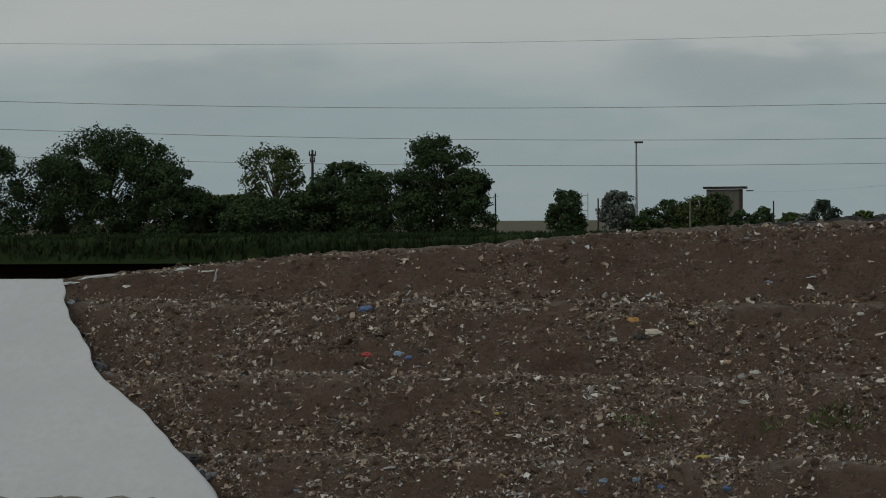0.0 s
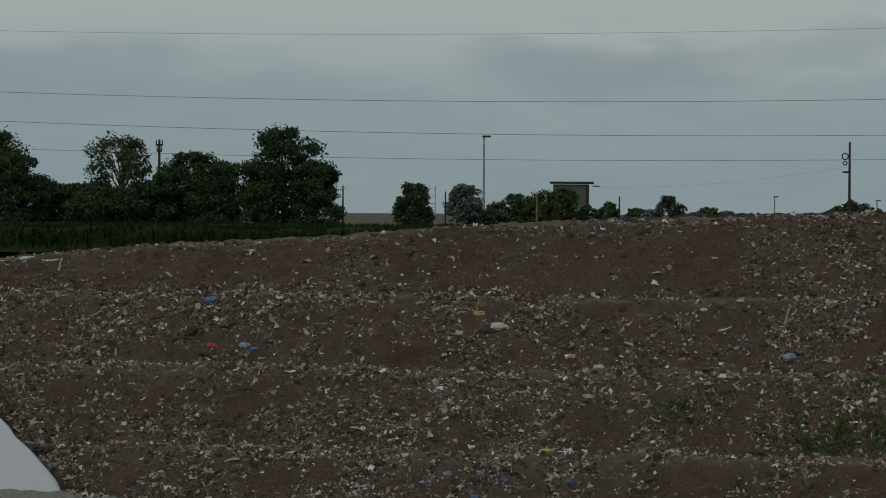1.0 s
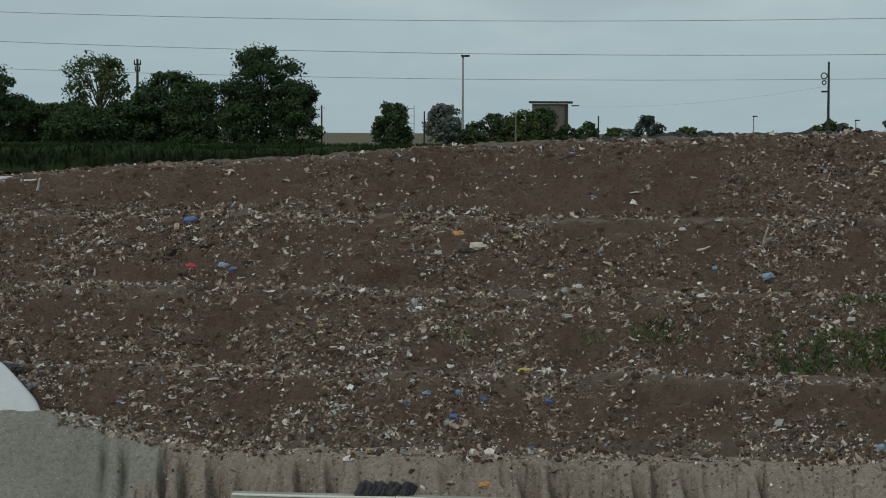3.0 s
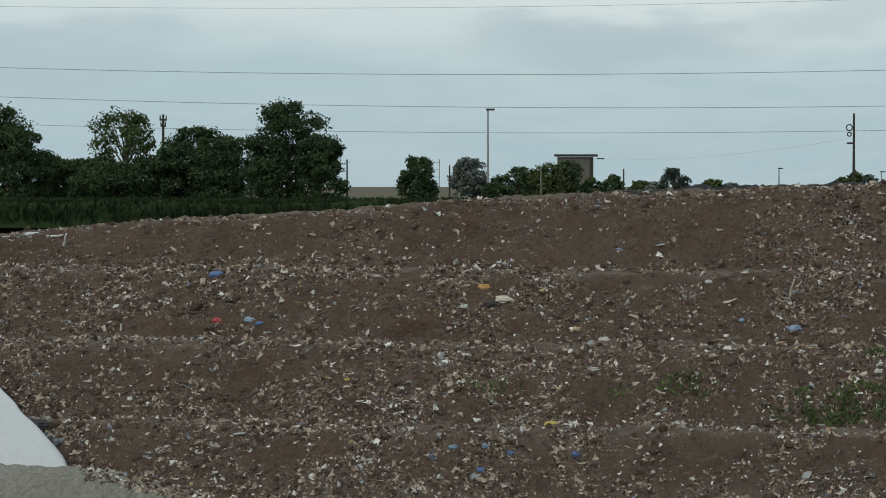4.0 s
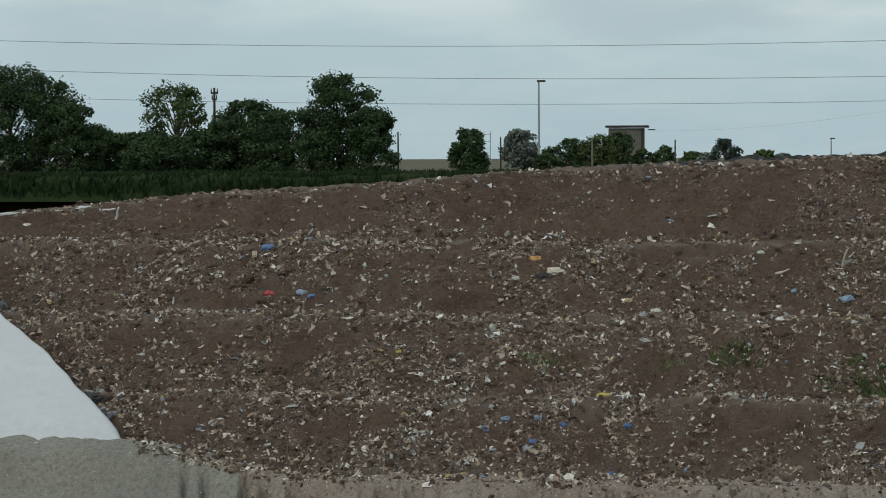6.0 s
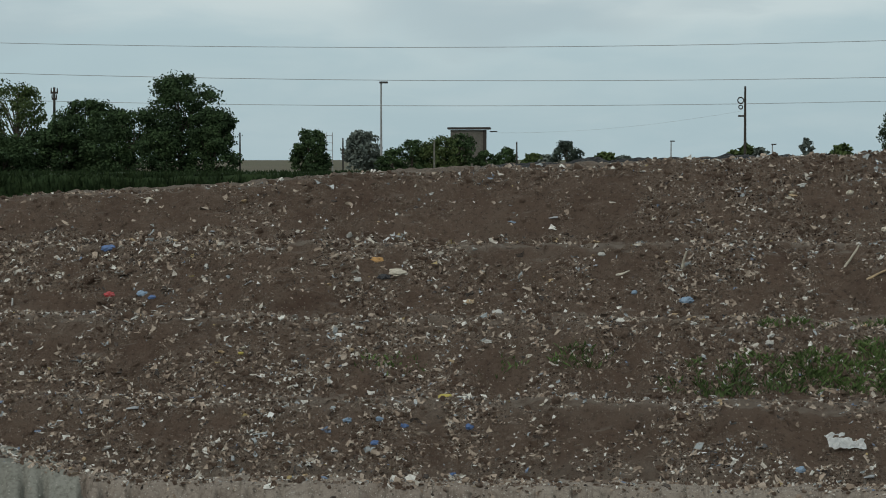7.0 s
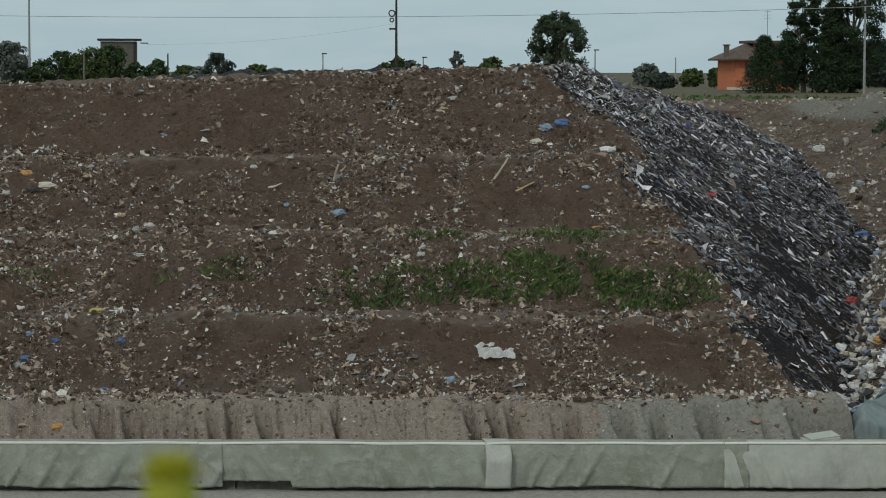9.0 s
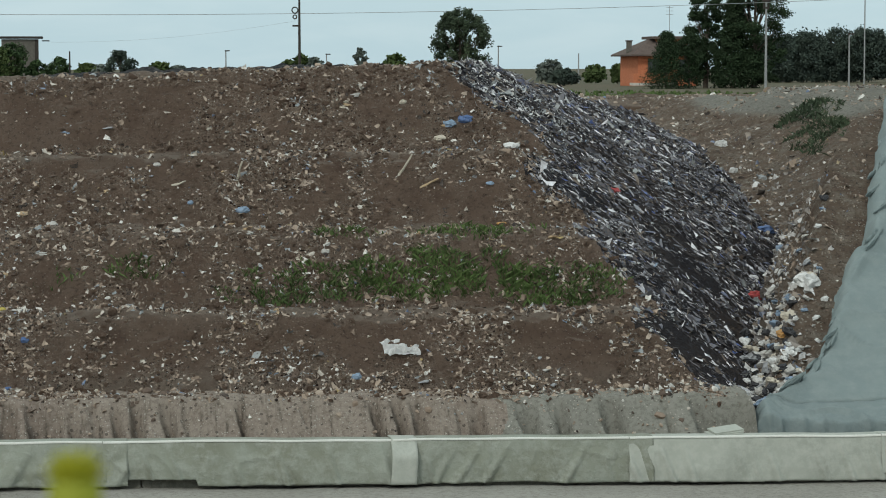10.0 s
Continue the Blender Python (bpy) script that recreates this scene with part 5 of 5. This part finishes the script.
def cable(name, far, knots, r, label):
    """A sagging overhead cable through (u, v) readings at distance far."""
    cu = bpy.data.curves.new(name, "CURVE")
    cu.dimensions = "3D"
    cu.bevel_depth, cu.bevel_resolution = r, 1
    us, vs = np.array([k[0] for k in knots], float), np.array([k[1] for k in knots], float)
    fit = np.polyfit(us / 1000, vs, 2)
    uu = np.linspace(-1900, 2000, 60)
    sp = cu.splines.new("POLY")
    sp.points.add(59)
    for q, u in zip(sp.points, uu):
        v = np.polyval(fit, u / 1000)
        q.co = (u / K * far, far, 2.0 - v / K * far, 1)
    cu.materials.append(M_WIRE)
    ob = new(name, cu)
    return tagged(ob, label, "cable", "overhead cables")


def build_cables():
    cable("power_cable", 176, ((-1400, -328), (-600, -317), (0, -318), (800, -338)), 0.012, "thin overhead power cable, the highest one")
    cable("power_cable", 172, ((-1400, -222), (-700, -201), (0, -198), (826, -212)), 0.022, "overhead power cable across the sky")
    cable("power_cable", 174, ((-1400, -171), (-600, -143), (0, -139), (826, -146)), 0.022, "overhead power cable across the sky")
    cable("power_cable", 178, ((-1090, -110), (-560, -97), (0, -94), (826, -105), (1368, -124)), 0.020, "overhead power cable across the sky, the lowest")


build_cables()


def build_service_line():
    """The thin line from the small tower to the utility pole with the coils."""
    a, b = Vector((-66 / K * 184, 184, 3.9)), Vector((366 / K * 170, 170, 5.2))
    cu = bpy.data.curves.new("service_line", "CURVE")
    cu.dimensions, cu.bevel_depth = "3D", 0.005
    sp = cu.splines.new("POLY")
    sp.points.add(23)
    for k, q in enumerate(sp.points):
        f = k / 23
        v = a.lerp(b, f) - Vector((0, 0, 1.6 * f * (1 - f)))
        q.co = (*v, 1)
    cu.materials.append(M_WIRE)
    tagged(new("service_line", cu), "thin sagging service line from tower to pole", "cable", "overhead cables")


build_service_line()


# ---- small tower and house ----
M_PLASTER = two_tone("grey_plaster", (0.13, 0.12, 0.105), (0.10, 0.092, 0.08), (0.17, 0.16, 0.14), 0.6, 5.0)
M_ORANGE = two_tone("orange_plaster", (0.50, 0.17, 0.085), (0.44, 0.15, 0.075), (0.55, 0.21, 0.11), 0.4, 4.0)
M_TILE = two_tone("brown_roof_tiles", (0.105, 0.080, 0.068), (0.08, 0.062, 0.054), (0.14, 0.105, 0.09), 0.8, 5.0)
M_GLASS = two_tone("dark_window_glass", (0.03, 0.035, 0.04), (0.04, 0.045, 0.05), (0.05, 0.05, 0.05), 0.5, 3.0, 0.1, 0, 0.01, 0.6)
M_TRIM = two_tone("pale_trim", (0.55, 0.52, 0.47), (0.48, 0.45, 0.41), (0.6, 0.57, 0.52), 0.5, 5.0)


def slab(parent, name, mat, c, s, bevel=0.02, label="", turn=0):
    bm = bmesh.new()
    bmesh.ops.create_cube(bm, size=1, matrix=pose(*c, 0, 0, turn) @ Matrix.Diagonal((*s, 1)))
    if bevel:
        bmesh.ops.bevel(bm, geom=bm.edges[:], offset=bevel, segments=1)
    return part(name, bm, mat, parent, label)


def build_tower():
    far = 185
    x = (-115) / K * far
    base = empty("small_tower", (x, far, 0), "small grey plastered utility tower with a flat overhanging roof", "utility tower")
    h = 2.0 + 53 / K * far
    w = 62 / K * far
    slab(base, "front_wall", M_PLASTER, (0, -w / 2, h / 2 - 0.1), (w, 0.22, h))
    slab(base, "back_wall", M_PLASTER, (0, w / 2, h / 2 - 0.1), (w, 0.22, h))
    slab(base, "side_wall", M_PLASTER, (-w / 2 + 0.11, 0, h / 2 - 0.1), (0.22, w - 0.23, h))
    slab(base, "side_wall", M_PLASTER, (w / 2 - 0.11, 0, h / 2 - 0.1), (0.22, w - 0.23, h))
    slab(base, "corner_strip", M_POLE_DARK, (w / 2 - 0.1, -w / 2 - 0.13, h / 2 - 0.1), (0.22, 0.05, h))
    slab(base, "roof", M_POLE_DARK, (0.05, 0, h + 0.03), (w * 1.22, w * 1.25, 0.14), 0.03, "dark flat roof slab")
    slab(base, "bracket", M_POLE_DARK, (w * 0.62 + 0.25, -w / 2, h - 0.22), (0.55, 0.1, 0.08), 0.01)


build_tower()


def build_house():
    far = 270
    s = far / K
    x0 = 968 * s
    base = empty("house", (x0, far, -0.5), "orange plastered two-storey house with a brown tiled roof", "house")
    W, D, h = 6.8, 9.0, 2.0 + 30 * s
    # storeys
    slab(base, "wall", M_ORANGE, (W / 2 + 0.9, 0.14, h / 2), (W, 0.3, h), 0.02)
    slab(base, "wall", M_ORANGE, (W / 2 + 0.9, D, h / 2), (W, 0.3, h), 0.02)
    slab(base, "wall", M_ORANGE, (1.05, D / 2 + 0.07, h / 2), (0.3, D - 0.45, h), 0.02)
    slab(base, "wall", M_ORANGE, (W + 0.75, D / 2 + 0.07, h / 2), (0.3, D - 0.45, h), 0.02)
    # terrace with orange parapet
    slab(base, "terrace_slab", M_TRIM, (2.4, -0.98, 0.72), (4.8, 2.0, 0.3))
    slab(base, "parapet", M_ORANGE, (2.4, -1.85, 1.25), (4.6, 0.16, 1.25), 0.02, "orange balcony parapet")
    slab(base, "parapet", M_ORANGE, (0.12, -0.9, 1.25), (0.16, 1.75, 1.25), 0.02, "orange balcony parapet")
    for x in (0.4, 2.4, 4.4):
        slab(base, "pillar", M_TRIM, (x, -1.75, 0.2), (0.25, 0.25, 0.55))
    # windows; the wide first one stands in for the shaded recess under the eave
    for x, z, w, hh in ((3.2, 2.6, 2.2, 1.3), (6.2, 2.5, 1.3, 1.4), (3.0, -0.02, 1.2, 0.8)):
        wn = slab(base, "window_or_recess", M_TILE, (x, -0.05, z + 0.1), (w + 0.2, 0.1, hh + 0.2), 0.01)
        slab(wn, "pane", M_GLASS, (x - w / 4, -0.12, z + 0.1), (w / 2 - 0.06, 0.03, hh), 0.005)
        slab(wn, "pane", M_GLASS, (x + w / 4, -0.12, z + 0.1), (w / 2 - 0.06, 0.03, hh), 0.005)
    # hipped roof
    bm = bmesh.new()
    o, rise = 0.95, 2.1
    a, b, c, d = 0.9 - o, W + 0.9 + o, -o, D + o
    low = [bm.verts.new(v) for v in ((a, c, h - 0.05), (b, c, h - 0.05), (b, d, h - 0.05), (a, d, h - 0.05))]
    lip = [bm.verts.new((v.co.x, v.co.y, h + 0.13)) for v in low]
    ridge = [bm.verts.new((a + 3.6, (c + d) / 2, h + rise)), bm.verts.new((b - 3.6, (c + d) / 2, h + rise))]
    bm.faces.new(low[::-1])
    for i in range(4):
        bm.faces.new((low[i], low[(i + 1) % 4], lip[(i + 1) % 4], lip[i]))
    bm.faces.new((lip[0], lip[1], ridge[1], ridge[0]))
    bm.faces.new((lip[1], lip[2], ridge[1]))
    bm.faces.new((lip[2], lip[3], ridge[0], ridge[1]))
    bm.faces.new((lip[3], lip[0], ridge[0]))
    roof = part("roof", bm, M_TILE, base, "brown hipped tile roof")
    slab(roof, "chimney", M_PLASTER, (0.45, 2.5, h + 0.85), (0.5, 0.6, 1.5))
    slab(roof, "chimney_cap", M_TILE, (0.45, 2.5, h + 1.65), (0.7, 0.8, 0.12))
    # upper storey set back
    slab(base, "upper_storey", M_ORANGE, (5.4, 5.0, h + 1.1), (3.6, 4.0, 1.6))
    slab(base, "upper_roof", M_TILE, (5.3, 5.0, h + 2.0), (4.6, 5.4, 0.3), 0.08)
    bm = bmesh.new()
    rod(bm, (5.6, 5, h + 2.4), (5.6, 5, h + 5.6), 0.035)
    for k in range(3):
        rod(bm, (5.2, 5, h + 4.6 + 0.4 * k), (6.0, 5, h + 4.6 + 0.4 * k), 0.02)
    part("antenna", bm, M_POLE, roof)


build_house()


def build_flower():
    """A yellow bloom on its stalk, close before the lens."""
    m_y, m_g = two_tone("yellow_petals", (0.36, 0.35, 0.02), (0.28, 0.30, 0.02), (0.40, 0.38, 0.03), 30, 90, 0.6, 0), two_tone("flower_green", (0.30, 0.33, 0.03), (0.24, 0.28, 0.03), (0.34, 0.35, 0.04), 30, 90, 0.6, 0)
    d = 2.2
    x, z = -30 / K * d, 2.0 - 730 / K * d
    g = float(ground_height(np.array(x), np.array(d)))
    base = empty("yellow_flower", (x, d, g), "yellow flower on a thin green stalk at the pit's edge", "flower")
    base.scale = (1.35, 1.35, 1.0)
    h = z - g
    bm = bmesh.new()
    rod(bm, (0, 0, -0.02), (0.01, 0, h * 0.5), 0.005)
    rod(bm, (0.01, 0, h * 0.5), (0, 0, h - 0.02), 0.005, 0.004)
    part("stalk", bm, m_g, base)
    bm = bmesh.new()
    bmesh.ops.create_uvsphere(bm, u_segments=12, v_segments=10, radius=0.018, matrix=pose(0, 0, h - 0.016) @ Matrix.Diagonal((1, 1, 1.8, 1)))
    part("calyx", bm, m_g, base)
    for ring, (n, r, lift, up) in enumerate(((10, 0.025, -0.008, 55), (9, 0.024, 0.000, 68), (7, 0.020, 0.006, 80))):
        for k in range(n):
            a = 360.0 * (k + 0.5 * ring) / n
            bm = bmesh.new()
            bmesh.ops.create_uvsphere(bm, u_segments=6, v_segments=5, radius=1, matrix=pose(0, 0, h + lift, 0, 0, a) @ pose(0.008, 0, 0.004, 0, -up, 0) @ Matrix.Diagonal((r, 0.006, 0.002, 1)))
            part("petal", bm, m_y, base)


build_flower()
